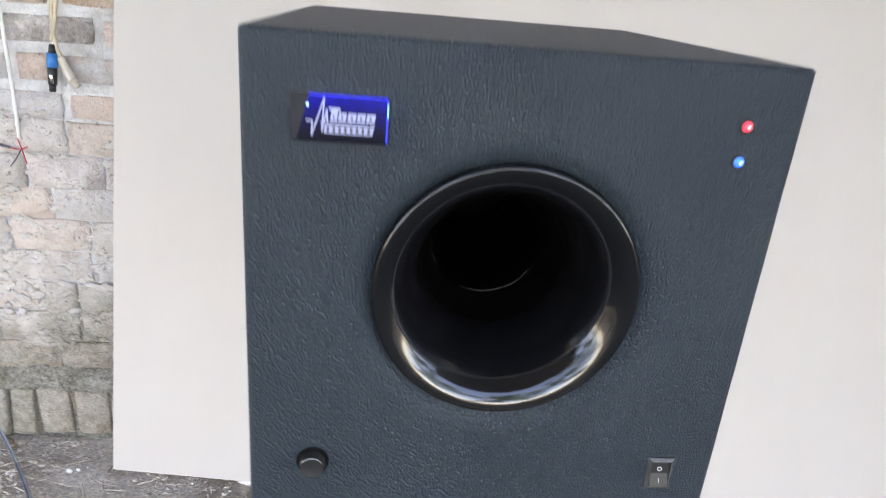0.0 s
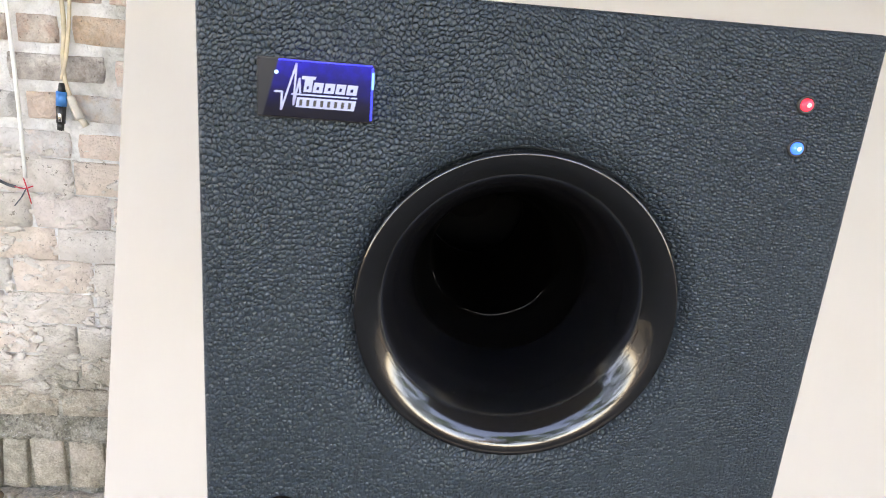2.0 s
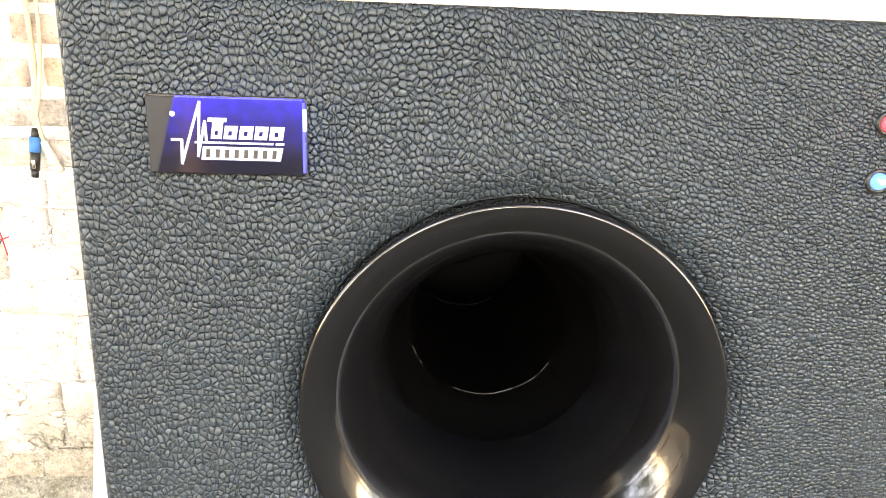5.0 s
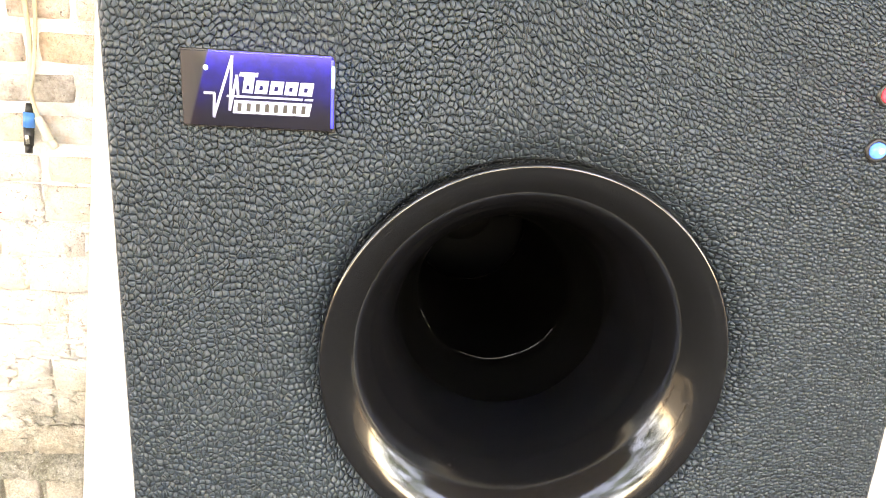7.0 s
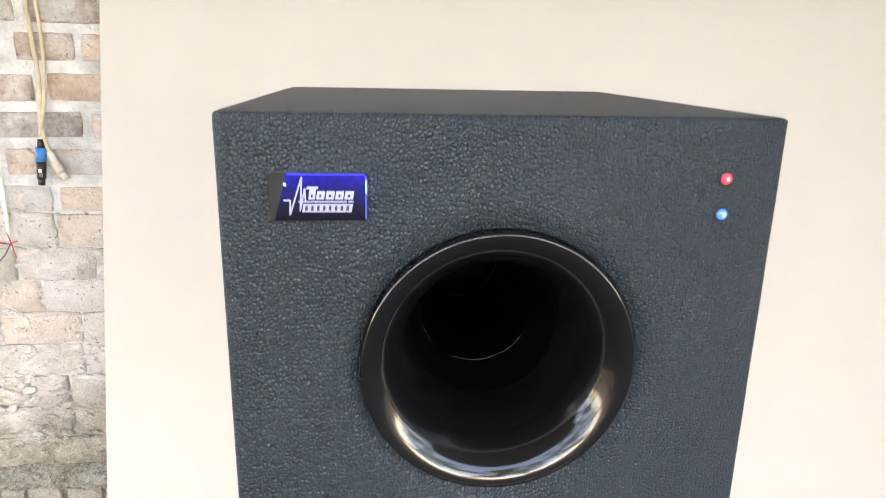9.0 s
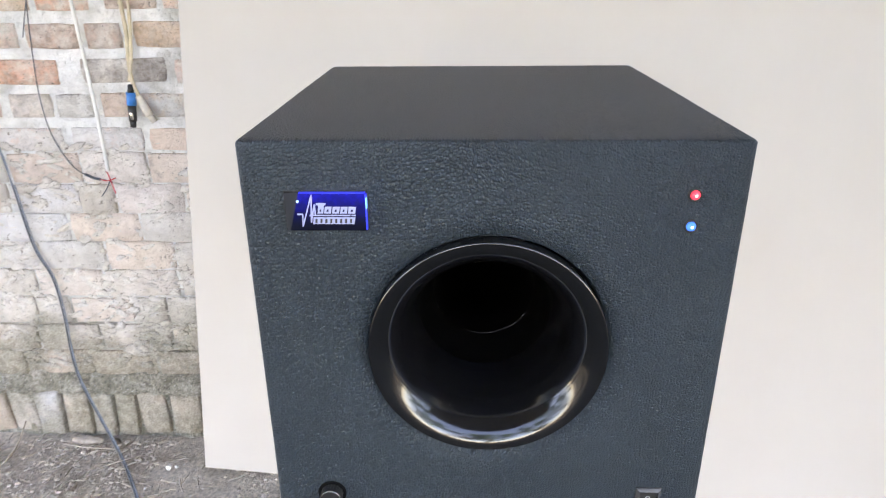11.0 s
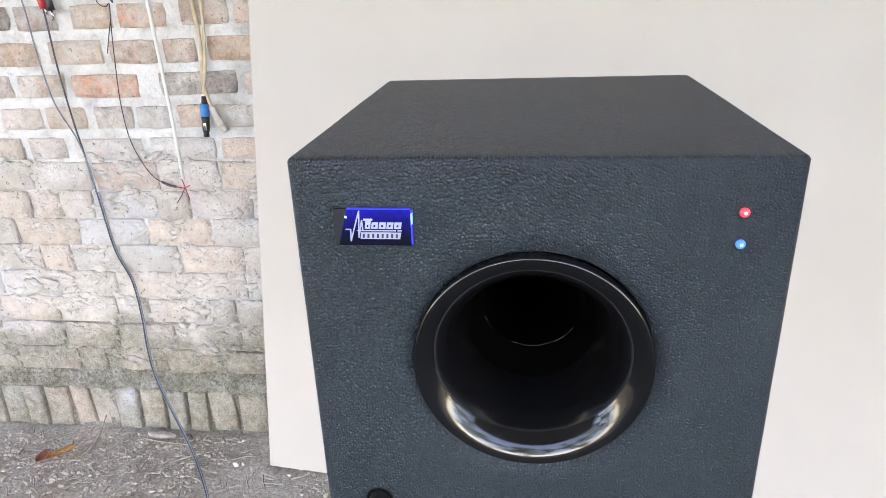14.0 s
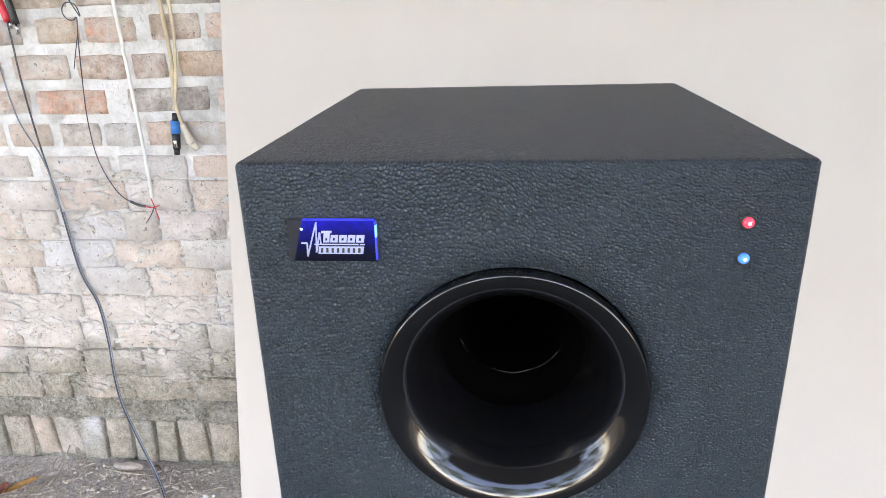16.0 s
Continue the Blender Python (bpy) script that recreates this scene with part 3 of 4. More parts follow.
    for a, b, y in ((ow, oh, 0.0005), (ow, oh, -0.0010), (ow - 0.0005, oh - 0.0005, -0.0016), (iw + 0.0004, ih + 0.0004, -0.0030), (iw, ih, -0.0028), (iw, ih, 0.004)):
        loops.append([sw.verts.new((x, y, z)) for x, z in ((-a, -b), (a, -b), (a, b), (-a, b))])
    for p, q in zip(loops, loops[1:]):
        for i in range(4):
            sw.faces.new((p[i], p[(i + 1) % 4], q[(i + 1) % 4], q[i]))
    switch = fit(part("rocker_switch", sw, M_SWITCH, s, "black rocker power switch"), 0.1370, 0, 1.0052)
    rk = bmesh.new()
    prof = [(0.0108, 0.0018), (0.0108, 0.0004), (0.0000, -0.0012), (-0.0108, -0.0048), (-0.0108, 0.0018)]
    lft = [rk.verts.new((-0.0071, y, z)) for z, y in prof]
    rgt = [rk.verts.new((0.0071, y, z)) for z, y in prof]
    rk.faces.new(lft)
    rk.faces.new(rgt[::-1])
    for i in range(len(prof)):
        j = (i + 1) % len(prof)
        rk.faces.new((lft[i], lft[j], rgt[j], rgt[i]))
    rocker = part("rocker", rk, M_BLACK, switch)
    for word, z, y, size in (("O", 0.0034, -0.0008, 0.0052), ("I", -0.0058, -0.0033, 0.0052)):
        cu = bpy.data.curves.new("marking", "FONT")
        cu.body, cu.size, cu.align_x, cu.align_y, cu.extrude = word, size, "CENTER", "CENTER", 0.0001
        cu.materials.append(M_WHITE)
        mark = new("marking", cu)
        mark.parent = rocker
        mark.matrix_local = pose(0, y, z, 82 if word == "O" else 71.5, 0, 0)
    return s


loudspeaker()


def stand():
    """A plain wooden stand under the loudspeaker, wholly behind its outline."""
    st = empty("wooden_stand", pose(0, D / 2, 0), "plain rough wooden stand under the loudspeaker", "stand")
    h = TOP - TALL
    part("top", box(0.31, 0.32, 0.022, (0, 0, h - 0.011), 0.002), M_WOOD, st)
    for x in (-1, 1):
        for y in (-1, 1):
            part("leg", box(0.035, 0.035, h - 0.022, (0.125 * x, 0.13 * y, (h - 0.022) / 2), 0.002), M_WOOD, st)
    for y in (-1, 1):
        part("rail", box(0.215, 0.02, 0.04, (0, 0.13 * y, h - 0.06), 0.002), M_WOOD, st)
        part("rail", box(0.215, 0.02, 0.04, (0, 0.13 * y, 0.18), 0.002), M_WOOD, st)


stand()


# ---------------------------------------------------------------- leaning board
def leaning_board():
    corner = Vector((-0.765, 1.110, 0.079))
    v = Vector((0.035, 0.161, 1.0)).normalized()
    u = Vector((1.0, -0.085, -0.020))
    u = (u - v * u.dot(v)).normalized()
    w = u.cross(v)                # away from the wall
    m = Matrix((u, w, v)).transposed().to_4x4()
    m.translation = corner
    wide, tall, thick = 2.44, 1.50, 0.015
    b = part("board", box(wide, thick, tall, (wide / 2, thick / 2, tall / 2), 0.001, 1), M_BOARD)
    b.matrix_world = m
    return tagged(b, "large cream laminated board leaning against the brick wall", "board")


leaning_board()


# ---------------------------------------------------------------- cables on the wall
def cables():
    y = WALL_Y - 0.014
    pair = empty("black_cable", pose(-1.3, y, 0), "two dark cables joining, hanging down the wall to the soil", "cable")

    def under(name, bm, material, parent, label=""):
        ob = part(name, bm, material, parent, label, True)
        ob.matrix_local = parent.matrix_basis.inverted()
        return ob

    under("strand", tube([(-1.406, y, 1.62), (-1.376, y - 0.002, 1.406), (-1.371, y - 0.002, 1.268), (-1.356, y - 0.002, 1.129), (-1.315, y - 0.002, 1.027), (-1.296, y - 0.002, 0.931), (-1.294, y - 0.002, 0.860)], 0.0020, 8), M_CABLE_GREY, pair)
    low = [(-1.341, y, 1.62), (-1.321, y, 1.405), (-1.321, y, 1.232), (-1.314, y, 1.085), (-1.305, y, 0.988), (-1.294, y, 0.860), (-1.280, y, 0.674), (-1.240, y - 0.011, 0.575), (-1.235, y - 0.011, 0.451), (-1.240, y - 0.014, 0.321), (-1.226, y - 0.026, 0.222), (-1.172, y - 0.062, 0.120), (-1.104, y - 0.112, 0.022), (-1.018, y - 0.221, 0.007), (-0.940, y - 0.335, 0.006), (-0.880, y - 0.45, 0.006), (-0.85, y - 0.60, 0.006)]
    under("strand", tube(low, 0.0024, 8), M_CABLE, pair)
    under("strand", tube([(x + 0.006, q, z + 0.001) for x, q, z in low[5:]], 0.0022, 8), M_CABLE_GREY, pair)

    thin = empty("thin_wire", pose(-1.14, y, 0), "thin black wire with a loop, joined to bare red strands", "wire")
    loop = [(-1.137 + 0.022 * math.cos(a), y - 0.004, 1.405 + 0.022 * math.sin(a)) for a in [radians(250 + 30 * k) for k in range(13)]]
    under("strand", tube([(-1.18, y, 1.60), (-1.165, y, 1.50)] + loop[3:] + loop[1:3] + [(-1.132, y, 1.344), (-1.143, y, 1.256), (-1.153, y - 0.003, 1.119), (-1.144, y - 0.004, 1.007), (-1.103, y - 0.004, 0.915), (-1.049, y - 0.004, 0.883), (-1.018, y - 0.004, 0.877)], 0.0016, 6), M_CABLE, thin)
    under("loose_end", tube([(-1.130, y - 0.002, 1.350), (-1.143, y - 0.004, 1.31), (-1.158, y - 0.006, 1.262)], 0.0014, 6), M_CABLE, thin)
    under("splice", tube([(-1.076, y - 0.004, 0.894), (-1.052, y - 0.004, 0.883), (-1.034, y - 0.004, 0.879)], 0.0038, 8), M_CABLE, thin)
    for k, pts in enumerate((((-1.036, 0.880), (-1.012, 0.876), (-0.990, 0.884)), ((-1.012, 0.905), (-1.006, 0.880), (-0.998, 0.838)), ((-1.008, 0.875), (-1.022, 0.852), (-1.040, 0.830)))):
        under("bare_strand", tube([(a, y - 0.006, b) for a, b in pts], 0.0016, 6), M_RED_WIRE if k < 2 else M_CABLE, thin, "red strand" if k < 2 else "")

    sleeve = empty("white_sleeve", pose(-1.01, y, 0), "thin white plastic sleeve hanging on the wall", "cable sleeve")
    under("sleeve", tube([(-1.028, y, 1.70), (-1.018, y - 0.001, 1.45), (-1.012, y - 0.002, 1.25), (-1.008, y - 0.003, 1.08), (-1.008, y - 0.004, 0.903)], 0.0048, 10), M_TUBE, sleeve)

    tan = empty("speaker_cable", pose(-0.89, y, 0), "tan speaker cable with a blue and black plug", "cable")
    under("strand", tube([(-0.905, y, 1.70), (-0.897, y, 1.50), (-0.892, y, 1.392), (-0.887, y - 0.002, 1.279), (-0.894, y - 0.004, 1.200), (-0.890, y - 0.008, 1.140), (-0.876, y - 0.010, 1.100)], 0.0055, 8), M_TAN, tan)
    under("strand", tube([(-0.880, y, 1.70), (-0.874, y, 1.50), (-0.869, y, 1.391), (-0.872, y - 0.002, 1.307), (-0.886, y - 0.006, 1.200), (-0.898, y - 0.010, 1.150)], 0.0045, 8), M_TAN, tan)
    under("strain_relief", tube([(-0.897, y - 0.012, 1.142), (-0.898, y - 0.013, 1.118)], 0.0065, 12, 1, 0.010), M_BLACK, tan, "black strain relief")
    under("plug_collar", tube([(-0.898, y - 0.014, 1.122), (-0.901, y - 0.015, 1.088)], 0.0122, 14, 1), M_BLUE_PLUG, tan, "blue plastic collar")
    under("plug_body", tube([(-0.901, y - 0.015, 1.090), (-0.905, y - 0.016, 1.046)], 0.0112, 14, 1, 0.0100), M_BLACK, tan, "black plug body")
    under("plug_tip", tube([(-0.905, y - 0.016, 1.048), (-0.907, y - 0.016, 1.030)], 0.0080, 12, 1), M_BLACK, tan)
    under("latch", box(0.007, 0.005, 0.020, (-0.899, y - 0.031, 1.062), 0.001), M_CHROME, tan, "grey metal latch")
    under("socket", tube([(-0.880, y - 0.012, 1.112), (-0.868, y - 0.014, 1.082), (-0.858, y - 0.014, 1.060)], 0.0085, 12, 3, 0.0115), M_PLUG, tan, "cream moulded plug")
    under("socket_tip", tube([(-0.858, y - 0.014, 1.062), (-0.846, y - 0.014, 1.044)], 0.0085, 12, 1), M_PLUG, tan)

    clips = empty("test_clips", pose(-1.308, y, 1.38), "red and black spring clips hung on a nail", "clip")
    under("red_clip", tube([(-1.325, y - 0.010, 1.470), (-1.318, y - 0.012, 1.43), (-1.306, y - 0.014, 1.385)], 0.0075, 10, 4, 0.0105), M_RED_WIRE, clips, "red clip")
    under("black_clip", tube([(-1.300, y - 0.010, 1.470), (-1.293, y - 0.012, 1.43), (-1.287, y - 0.014, 1.378)], 0.0070, 10, 4, 0.0095), M_BLACK, clips, "black clip")
    under("jaw", tube([(-1.304, y - 0.014, 1.388), (-1.301, y - 0.014, 1.366)], 0.003, 6, 1), M_CHROME, clips)
    under("jaw", tube([(-1.287, y - 0.014, 1.380), (-1.284, y - 0.014, 1.352)], 0.003, 6, 1), M_CHROME, clips)


cables()


# ---------------------------------------------------------------- litter on the soil
def lumps(name, count, area, size, material, label, seed, flat=0.7):
    rnd = random.Random(seed)
    ico = bmesh.new()
    bmesh.ops.create_icosphere(ico, subdivisions=1, radius=1.0)
    base = [v.co.copy() for v in ico.verts]
    tris = [[v.index for v in f.verts] for f in ico.faces]
    ico.free()
    verts, faces = [], []
    x0, x1, y0, y1 = area
    for _ in range(count):
        x, y = rnd.uniform(x0, x1), rnd.uniform(y0, y1)
        if noise.noise(Vector((x * 4, y * 4, seed))) < rnd.uniform(-0.5, 0.25):
            continue
        r = size[0] + (size[1] - size[0]) * rnd.random() ** 3
        turn = Euler((rnd.uniform(0, 6), rnd.uniform(0, 6), rnd.uniform(0, 6))).to_matrix()
        s = Vector((r * rnd.uniform(0.7, 1.3), r * rnd.uniform(0.7, 1.3), r * flat * rnd.uniform(0.7, 1.2)))
        k = len(verts)
        for b in base:
            p = turn @ (b * rnd.uniform(0.8, 1.15))
            verts.append((x + p.x * s.x, y + p.y * s.y, r * 0.25 + p.z * s.z))
        faces += [[i + k for i in f] for f in tris]
    return tagged(new(name, mesh_of(name, verts, faces, material)), label, name.replace("_", " "), kind="stuff")


lumps("gravel", 7000, (-2.1, -0.35, 0.75, 1.31), (0.0018, 0.0075), M_STONE, "grey-brown grit and small stones on soil", 3)
lumps("pale_grit", 260, (-2.1, -0.35, 0.75, 1.31), (0.0015, 0.0050), M_PALE, "white specks of lime and grit on soil", 8)
lumps("soil_crumbs", 2600, (-2.1, -0.35, 0.75, 1.31), (0.003, 0.011), M_CLOD, "crumbs of dry brown soil", 5, 0.6)


def straw():
    rnd = random.Random(11)
    verts, faces = [], []
    for _ in range(320):
        x, y, a = rnd.uniform(-2.1, -0.4), rnd.uniform(0.85, 1.315), rnd.uniform(0, math.pi)
        ln, w = rnd.uniform(0.01, 0.06) ** 1.0, rnd.uniform(0.0007, 0.0022)
        bend = rnd.uniform(-0.25, 0.25)
        k = len(verts)
        for s in range(4):
            t = s / 3 - 0.5
            cx, cy = x + math.cos(a + bend * t) * ln * t, y + math.sin(a + bend * t) * ln * t
            z = 0.005 + 0.006 * rnd.random()
            px, py = -math.sin(a) * w, math.cos(a) * w
            verts += [(cx - px, cy - py, z), (cx + px, cy + py, z), (cx, cy, z + w * 1.6)]
        for s in range(3):
            b = k + s * 3
            for i in range(3):
                j = (i + 1) % 3
                faces.append((b + i, b + j, b + 3 + j, b + 3 + i))
    tagged(new("straw", mesh_of("straw", verts, faces, M_STRAW)), "dry straw and broken twigs scattered on soil", "straw", kind="stuff")


straw()


def dry_leaf(name, at, turn, length, width, material, label, curl):
    nu, nv = 12, 6
    verts, faces = [], []
    for i in range(nu + 1):
        u = i / nu
        half = width * math.sin(math.pi * (0.06 + 0.9 * u)) ** 0.8
        for j in range(nv + 1):
            v = j / nv * 2 - 1
            verts.append(((u - 0.5) * length, v * half, curl * length * (u - 0.4) ** 2 + 0.5 * half * abs(v) ** 1.5 + 0.002 * noise.noise(Vector((u * 6, v * 3, length * 50)))))
    for i in range(nu):
        for j in range(nv):
            a = i * (nv + 1) + j
            faces.append((a, a + 1, a + nv + 2, a + nv + 1))
    ob = new(name, mesh_of(name, verts, faces, material, True))
    so = ob.modifiers.new("thickness", "SOLIDIFY")
    so.thickness = 0.0006
    ob.matrix_world = pose(*at, 0, 0, turn)
    return tagged(ob, label, "leaf")


dry_leaf("dry_leaf", (-1.530, 1.186, 0.006), 46, 0.102, 0.016, M_LEAF_DRY, "dry curled orange-brown leaf on the soil", 0.25)
dry_leaf("dry_leaf", (-1.576, 1.160, 0.006), 80, 0.056, 0.022, M_LEAF_RED, "crumpled dark russet leaf on the soil", 0.6)
dry_leaf("dry_leaf", (-1.462, 1.232, 0.006), 40, 0.075, 0.019, M_STRAW, "dry grey leaf curled on the soil", 0.3)


def twig(points, r, label):
    ob = part("twig", tube(points, r, 6, 5, r * 0.6), M_STRAW, None, "", True)
    tagged(ob, label, "twig")


twig([(-1.445, 1.190, 0.008), (-1.440, 1.235, 0.016), (-1.442, 1.275, 0.03), (-1.436, 1.315, 0.07)], 0.0035, "forked dry grey twig leaning on the wall")
twig([(-1.66, 1.195, 0.007), (-1.58, 1.190, 0.009), (-1.51, 1.192, 0.008)], 0.0022, "thin pale dry stalk on the soil")
twig([(-1.31, 1.285, 0.008), (-1.22, 1.262, 0.012), (-1.10, 1.258, 0.008)], 0.0028, "long thin dry twig on the soil")
twig([(-1.14, 1.17, 0.007), (-1.08, 1.20, 0.012), (-1.02, 1.235, 0.008)], 0.0024, "dry broken brown twig on the soil")
twig([(-0.94, 1.20, 0.007), (-0.90, 1.215, 0.009), (-0.87, 1.22, 0.008)], 0.0022, "short dry twig on the soil")


def stone(at, size, material, label, name="pebble"):
    bm = bmesh.new()
    bmesh.ops.create_icosphere(bm, subdivisions=3, radius=1.0)
    for v in bm.verts:
        v.co *= 1 + 0.22 * noise.noise(v.co * 1.7 + Vector(at) * 9)
        v.co = Vector((v.co.x * size[0], v.co.y * size[1], v.co.z * size[2]))
    ob = part(name, bm, material, None, "", True)
    ob.location = at
    tagged(ob, label, "stone")


stone((-0.921, 1.178, 0.006), (0.0085, 0.007, 0.008), M_PALE, "small white pebble lying on the soil")
stone((-0.900, 1.185, 0.004), (0.005, 0.005, 0.005), M_PALE, "small white pebble lying on the soil")
stone((-1.235, 1.297, 0.010), (0.050, 0.016, 0.014), M_SHARD, "long flat shard of pale brick", "brick_shard")
stone((-1.135, 1.290, 0.010), (0.014, 0.010, 0.014), M_BARK, "small dark clod of soil", "clod")
stone((-0.42, 1.14, 0.012), (0.03, 0.012, 0.012), M_PALE, "flat white shard beside the leaning board", "shard")
# what the board stands on, hidden behind the loudspeaker
tagged(part("timber_block", box(0.26, 0.09, 0.058, (0.0, 1.060, 0.0225), 0.004), M_WOOD), "rough wooden block under the leaning board", "block")


# ---------------------------------------------------------------- trees of the yard, which the gloss of the port mirrors
def tree(at, height, spread, seed):
    rnd = random.Random(seed)
    t = empty("tree", pose(*at), "leafy green yard tree with a grey-brown trunk", "tree", "yard trees")
    part("trunk", tube([(0, 0, -0.05), (0.08, 0.03, height * 0.25), (-0.05, 0.05, height * 0.5), (0.03, 0, height * 0.8)], 0.14, 9, 6, 0.04), M_BARK, t, "", True)
    verts, faces = [], []
    for b in range(16):
        a, h = rnd.uniform(0, 6.28), height * rnd.uniform(0.35, 0.95)
        out = spread * rnd.uniform(0.35, 1.0) * (1.15 - 0.6 * abs(h / height - 0.6))
        tip = Vector((math.cos(a) * out, math.sin(a) * out, h + rnd.uniform(-0.2, 0.5)))
        if b < 9:
            part("limb", tube([(0, 0, h * 0.6), tuple(tip * 0.55 + Vector((0, 0, h * 0.25))), tuple(tip)], 0.045, 6, 4, 0.012), M_BARK, t, "", True)
        for _ in range(170):
            c = tip + Vector((rnd.gauss(0, 0.34), rnd.gauss(0, 0.34), rnd.gauss(0, 0.28))) * spread * 0.42
            s = rnd.uniform(0.05, 0.11)
            m = Euler((rnd.uniform(-1, 1), rnd.uniform(-1, 1), rnd.uniform(0, 6.28))).to_matrix()
            k = len(verts)
            for p in ((-1.2, 0, 0), (0, -0.5, 0.12), (1.2, 0, -0.1), (0, 0.5, 0.12)):
                verts.append(c + m @ (Vector(p) * s))
            faces.append((k, k + 1, k + 2, k + 3))
    part("crown", mesh_of("crown", verts, faces, M_LEAF), M_LEAF, t)


for i, (x, y, h, sp) in enumerate(((-5.6, -0.9, 4.6, 1.7), (-5.0, -4.4, 5.6, 2.0), (-1.9, -5.6, 5.4, 1.7), (1.3, -5.2, 5.0, 1.5), (4.4, -4.6, 5.4, 1.9), (6.4, -1.6, 4.6, 1.8), (0.2, -9.0, 7.0, 2.6), (-8.0, -8.0, 7.5, 2.8), (7.5, -8.5, 7.0, 2.6))):
    tree((x, y, 0), h, sp, 40 + i)


# ---------------------------------------------------------------- bricks of the back wall
def mortar_bed():
    """The uneven face of the mortar in which the bricks sit."""
    xs, zs = np.arange(-2.3, -0.45, 0.011), np.arange(0.12, 1.80, 0.010)
    verts, faces = [], []
    for z in zs:
        back = 0.0045 if z > 1.0 else 0.0045 + 0.0012 * min(1.0, (1.0 - z) / 0.12)
        for x in xs:
            d = 0.0045 * noise.fractal(Vector((x * 14, 0, z * 14)), 0.7, 2.0, 4) + 0.0035 * noise.noise(Vector((x * 60, 3, z * 60)))
            d += 0.006 * noise.noise(Vector((x * 6, 8, z * 9)))
            verts.append((x, WALL_Y + max(back + d, 0.0025 if z > 1.0 else 0.0020), z))
    n = len(xs)
    for j in range(len(zs) - 1):
        for i in range(n - 1):
            faces.append((j * n + i, j * n + i + 1, (j + 1) * n + i + 1, (j + 1) * n + i))
    me = mesh_of("mortar", verts, faces, M_MORTAR, True)
    ob = new("mortar", me)
    ob.parent = WALL
    return ob


mortar_bed()


def mortar_lumps():
    """Smeared dabs and crumbs of old mortar over joints and brick faces."""
    rnd = random.Random(77)
    ico = bmesh.new()
    bmesh.ops.create_icosphere(ico, subdivisions=2, radius=1.0)
    base = [v.co.copy() for v in ico.verts]
    tris = [[v.index for v in f.verts] for f in ico.faces]
    ico.free()
    verts, faces = [], []
    for k in range(2300):
        z = 0.255 + 0.725 * rnd.random() ** 1.4
        x = rnd.uniform(-2.2, -0.6)
        out = 0.003 if z > 0.24 else 0.022
        r = 0.0025 + 0.014 * rnd.random() ** 2
        s = (r * rnd.uniform(0.7, 2.4), r * rnd.uniform(0.18, 0.34), r * rnd.uniform(0.5, 1.0))
        tilt, seed = rnd.uniform(-0.5, 0.5), Vector((k * 1.7, 0, 3))
        n = len(verts)
        for b in base:
            q = b * (1 + 0.55 * noise.noise(b * 1.6 + seed))
            px, pz = q.x * s[0], q.z * s[2]
            verts.append((x + px * math.cos(tilt) - pz * math.sin(tilt), WALL_Y - out + q.y * s[1], z + px * math.sin(tilt) + pz * math.cos(tilt)))
        faces += [[i + n for i in f] for f in tris]
    ob = new("mortar_lumps", mesh_of("mortar_lumps", verts, faces, M_BRICK, True))
    ob.parent = WALL
    tagged(ob, kind="stuff")


mortar_lumps()


def brick_mesh(seed, lx, lz, ly=0.045, wear=0.004, round_by=0.006):
    """A worn brick whose face looks to -y, one metre of nominal length scaled later."""
    us, vs = (-1, -0.965, -0.35, 0.35, 0.965, 1), (-1, -0.92, 0, 0.92, 1)
    nx, nz = len(us) - 1, len(vs) - 1
    rnd = Vector((seed * 3.7, seed * 1.3, seed * 7.9))
    verts, faces = [], []
    for v in vs:
        for u in us:
            x, z = u * lx / 2, v * lz / 2
            edge = 1.0 if abs(u) == 1 or abs(v) == 1 else 0.0
            cut = 1 - 0.04 * abs(u * v) ** 3
            x *= cut + 0.036 * noise.noise(rnd + Vector((0, v * 2.2, 1)))
            z *= cut + 0.085 * noise.noise(rnd + Vector((u * 3.0, 0, 4)))
            y = round_by * edge + wear * 0.8 * noise.noise(rnd + Vector((u * 2.3, v * 2.0, 0)))
            verts.append((x, y, z))
    n = nx + 1
    for j in range(nz):
        for i in range(nx):
            faces.append((j * n + i, j * n + i + 1, (j + 1) * n + i + 1, (j + 1) * n + i))
    rim = [i for i in range(n)] + [j * n + nx for j in range(1, nz + 1)] + [nz * n + i for i in range(nx - 1, -1, -1)] + [j * n for j in range(nz - 1, 0, -1)]
    k = len(verts)
    for i in rim:
        verts.append((verts[i][0], ly, verts[i][2]))
    for a in range(len(rim)):
        b = (a + 1) % len(rim)
        faces.append((rim[b], rim[a], k + a, k + b))
    return mesh_of("brick", verts, faces, M_BRICK, True)


THIN = [brick_mesh(i, 0.2, 0.064) for i in range(8)]
FAT = [brick_mesh(20 + i, 0.2, 0.0870, 0.045, 0.010, 0.0050) for i in range(8)]
STOOD = [brick_mesh(40 + i, 0.084, 0.158, 0.07, 0.007) for i in range(6)]
rnd = random.Random(21)


def lay(meshes, x, z, length, nominal, proud=0.0, tone=None):
    ob = new("brick", rnd.choice(meshes))
    ob.parent = WALL
    ob.location = (x, WALL_Y - proud + rnd.uniform(-0.0015, 0.002), z + rnd.uniform(-0.003, 0.003))
    ob.rotation_euler = (rnd.uniform(-0.015, 0.015), rnd.uniform(-0.018, 0.018), rnd.uniform(-0.012, 0.012))
    ob.scale = (length / nominal, 1, 1)
    if tone:
        ob.color = (*tone, 0.0)
    return ob


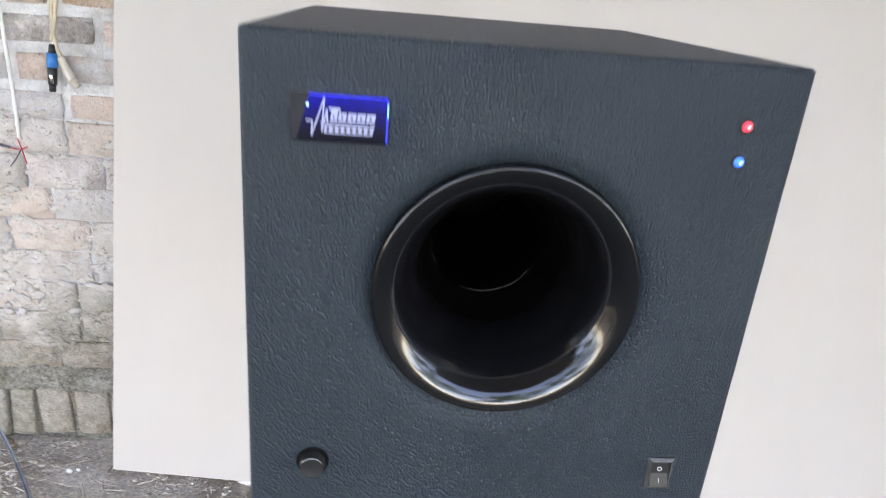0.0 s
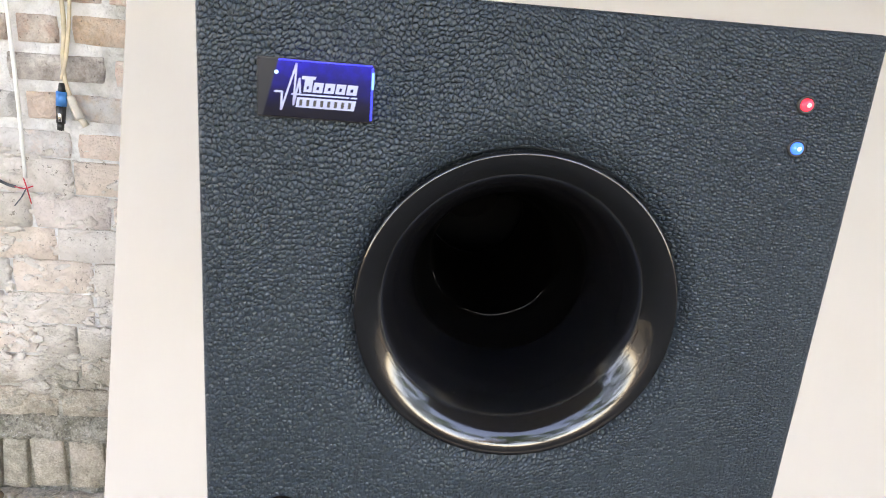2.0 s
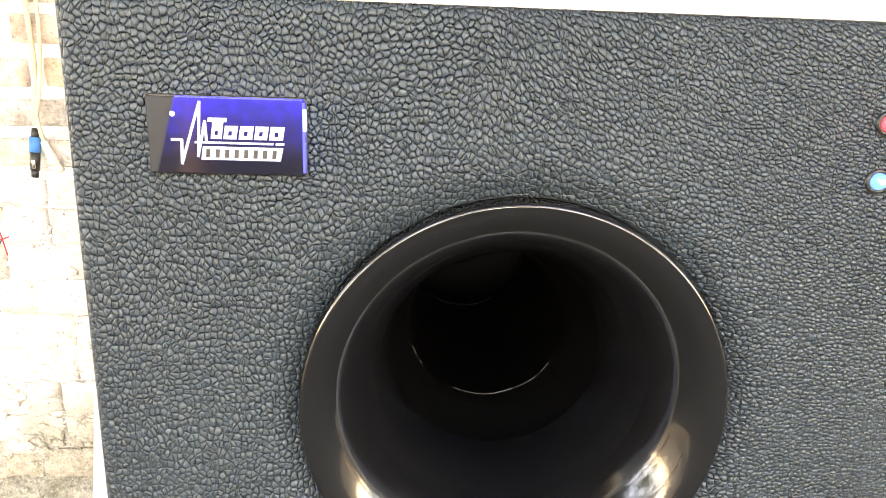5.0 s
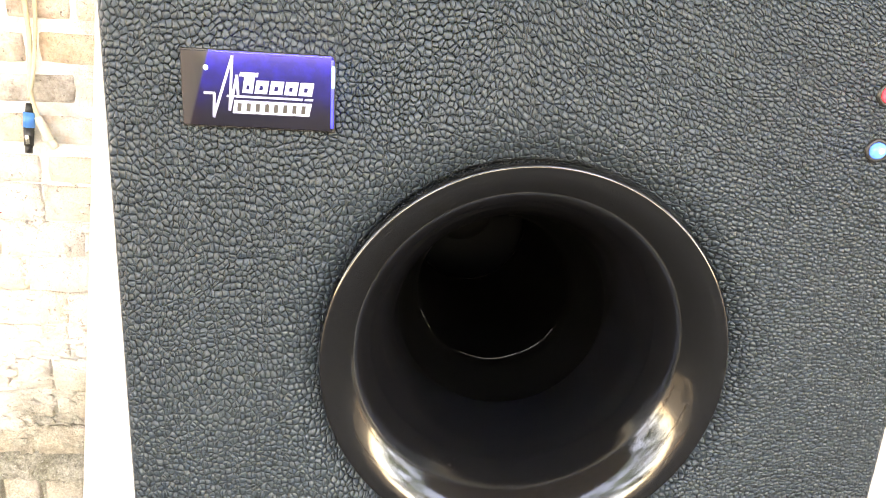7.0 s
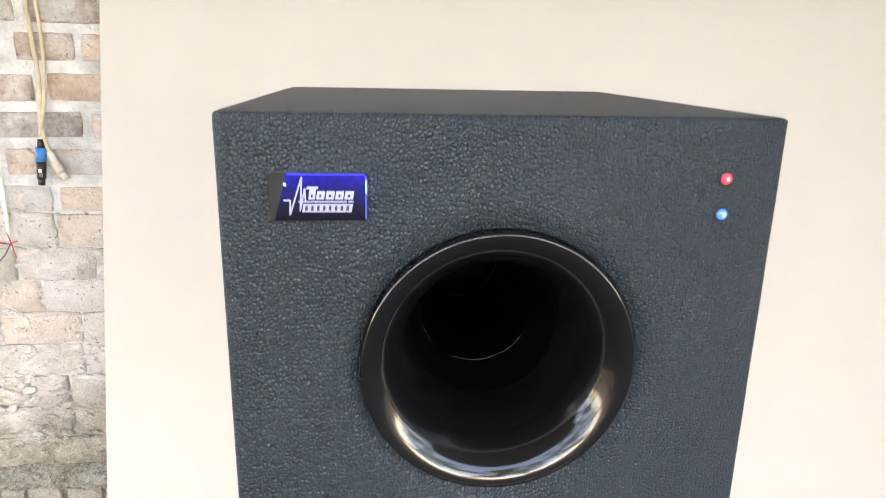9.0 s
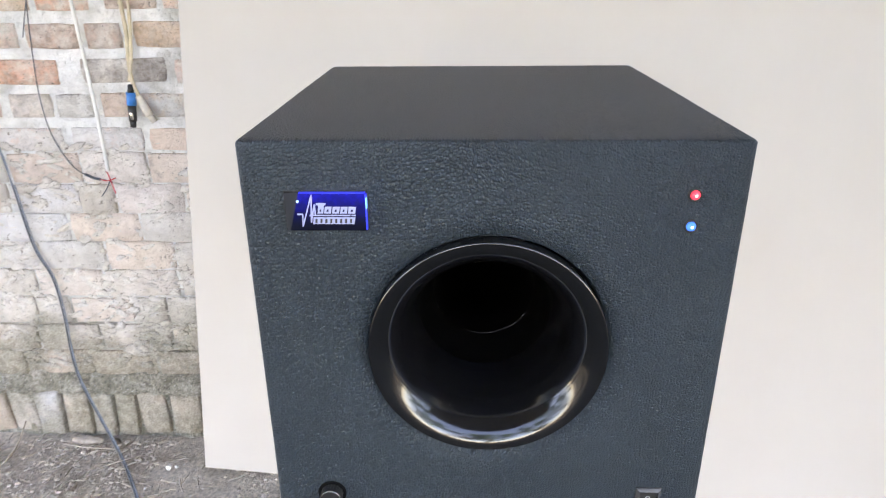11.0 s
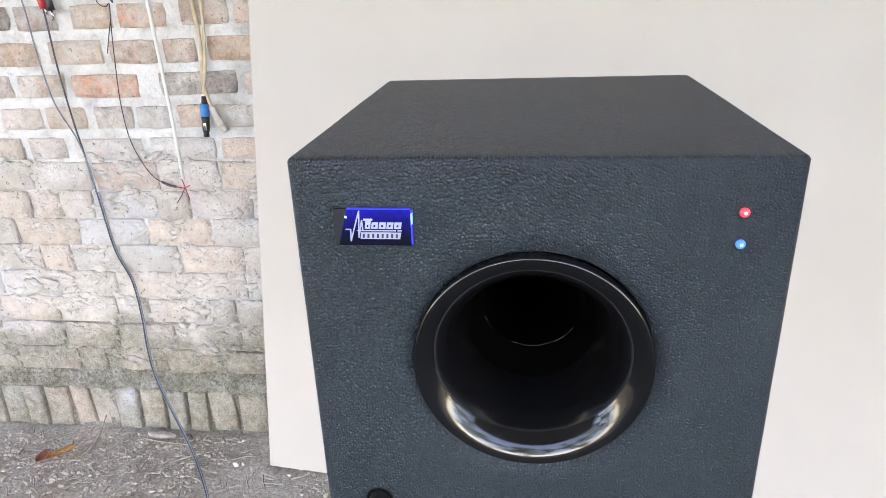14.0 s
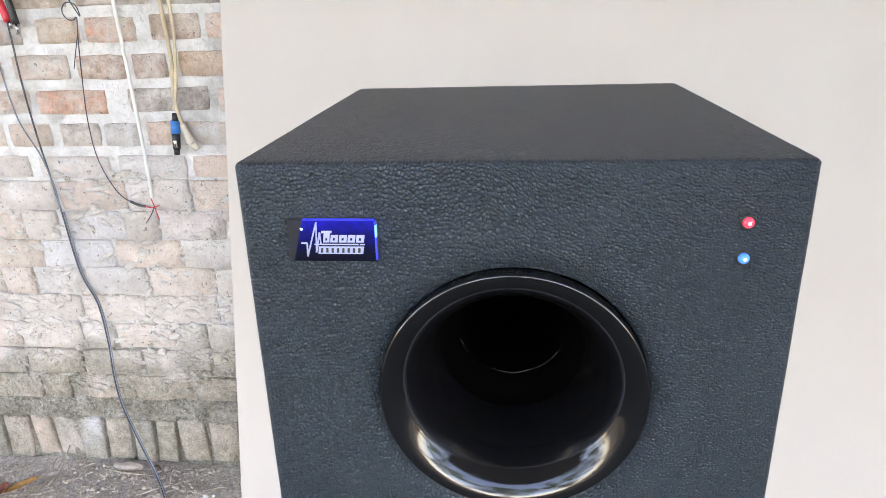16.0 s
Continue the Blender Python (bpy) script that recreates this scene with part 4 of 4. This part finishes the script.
TAN, ORANGE, BROWN, DARK, PINK, GREY = (0.68, 0.47, 0.32), (0.80, 0.40, 0.26), (0.56, 0.35, 0.26), (0.28, 0.22, 0.195), (0.80, 0.57, 0.48), (0.45, 0.40, 0.375)
# the bare courses near the top: left end and length of each brick, and its clay
COURSES = (
    (1.357, ((-1.424, 0.123, BROWN), (-1.258, 0.121, TAN), (-1.119, 0.139, ORANGE), (-0.94, 0.136, BROWN), (-0.789, 0.18, ORANGE))),
    (1.264, ((-1.545, 0.165, TAN), (-1.347, 0.163, PINK), (-1.163, 0.137, BROWN), (-1.004, 0.094, BROWN), (-0.878, 0.20, TAN))),
    (1.172, ((-1.468, 0.148, BROWN), (-1.300, 0.202, ORANGE), (-1.037, 0.232, DARK), (-0.785, 0.19, PINK))),
    (1.082, ((-1.549, 0.131, PINK), (-1.406, 0.127, PINK), (-1.252, 0.116, GREY), (-1.124, 0.101, GREY), (-0.997, 0.085, TAN), (-0.895, 0.19, TAN))),
    (0.990, ((-1.600, 0.092, PINK), (-1.484, 0.117, PINK), (-1.340, 0.215, ORANGE), (-1.100, 0.20, PINK), (-0.885, 0.19, PINK))),
)
for z, bricks in COURSES:
    for x, length, tone in bricks:
        lay(THIN, x + length / 2, z, length, 0.2, 0.002, tone)
    x = bricks[0][0] - 0.02
    while x > -2.2:
        length = rnd.uniform(0.15, 0.215)
        lay(THIN, x - length / 2, z, length, 0.2, 0.002)
        x -= length + 0.024
for z in (1.449, 1.542, 1.635, 1.728):
    x = -2.2 + rnd.uniform(0, 0.1)
    while x < -0.6:
        length = rnd.uniform(0.15, 0.215)
        lay(THIN, x + length / 2, z, length, 0.2, 0.002)
        x += length + 0.024
for z in (0.907, 0.816, 0.727, 0.640, 0.548, 0.454, 0.361, 0.268):
    x = -2.2 + rnd.uniform(0, 0.12)
    while x < -0.6:
        length = rnd.choice((0.10, 0.16, 0.19, 0.205, 0.22))
        lay(FAT, x + length / 2, z, length, 0.2, 0.0045 + rnd.uniform(-0.003, 0.003))
        x += length + rnd.uniform(0.002, 0.008)
# the footing: bricks stood on end under a sloping ledge of mortar
x = -2.2
while x < -0.6:
    length = rnd.uniform(0.062, 0.094)
    ob = lay(STOOD, x + length / 2, 0.088 + rnd.uniform(-0.010, 0.006), length, 0.084, 0.026 + rnd.uniform(-0.008, 0.006))
    ob.rotation_euler.y = rnd.uniform(-0.06, 0.06)
    x += length + rnd.uniform(0.004, 0.020)


def ledge():
    xs = np.arange(-2.3, -0.45, 0.006)
    prof = ((-0.006, 0.300), (-0.006, 0.236), (0.002, 0.228), (0.009, 0.218), (0.015, 0.208), (0.021, 0.199), (0.026, 0.190), (0.030, 0.181), (0.031, 0.172), (0.028, 0.163), (0.012, 0.152), (0.010, 0.10), (0.010, 0.03), (0.03, -0.03))
    verts, faces = [], []
    for x in xs:
        for k, (out, z) in enumerate(prof):
            n1 = 0.010 * noise.fractal(Vector((x * 13, z * 19, 9)), 0.6, 2.0, 5) + 0.005 * noise.noise(Vector((x * 75, z * 75, 4)))
            verts.append((x, WALL_Y + 0.003 - out + n1, z + 0.010 * noise.noise(Vector((x * 11, k * 0.3, 2))) + 0.003 * noise.noise(Vector((x * 60, k, 7)))))
    n = len(prof)
    for i in range(len(xs) - 1):
        for k in range(n - 1):
            faces.append((i * n + k, (i + 1) * n + k, (i + 1) * n + k + 1, i * n + k + 1))
    ob = new("footing_ledge", mesh_of("footing_ledge", verts, faces, M_LEDGE, True))
    ob.parent = WALL


ledge()
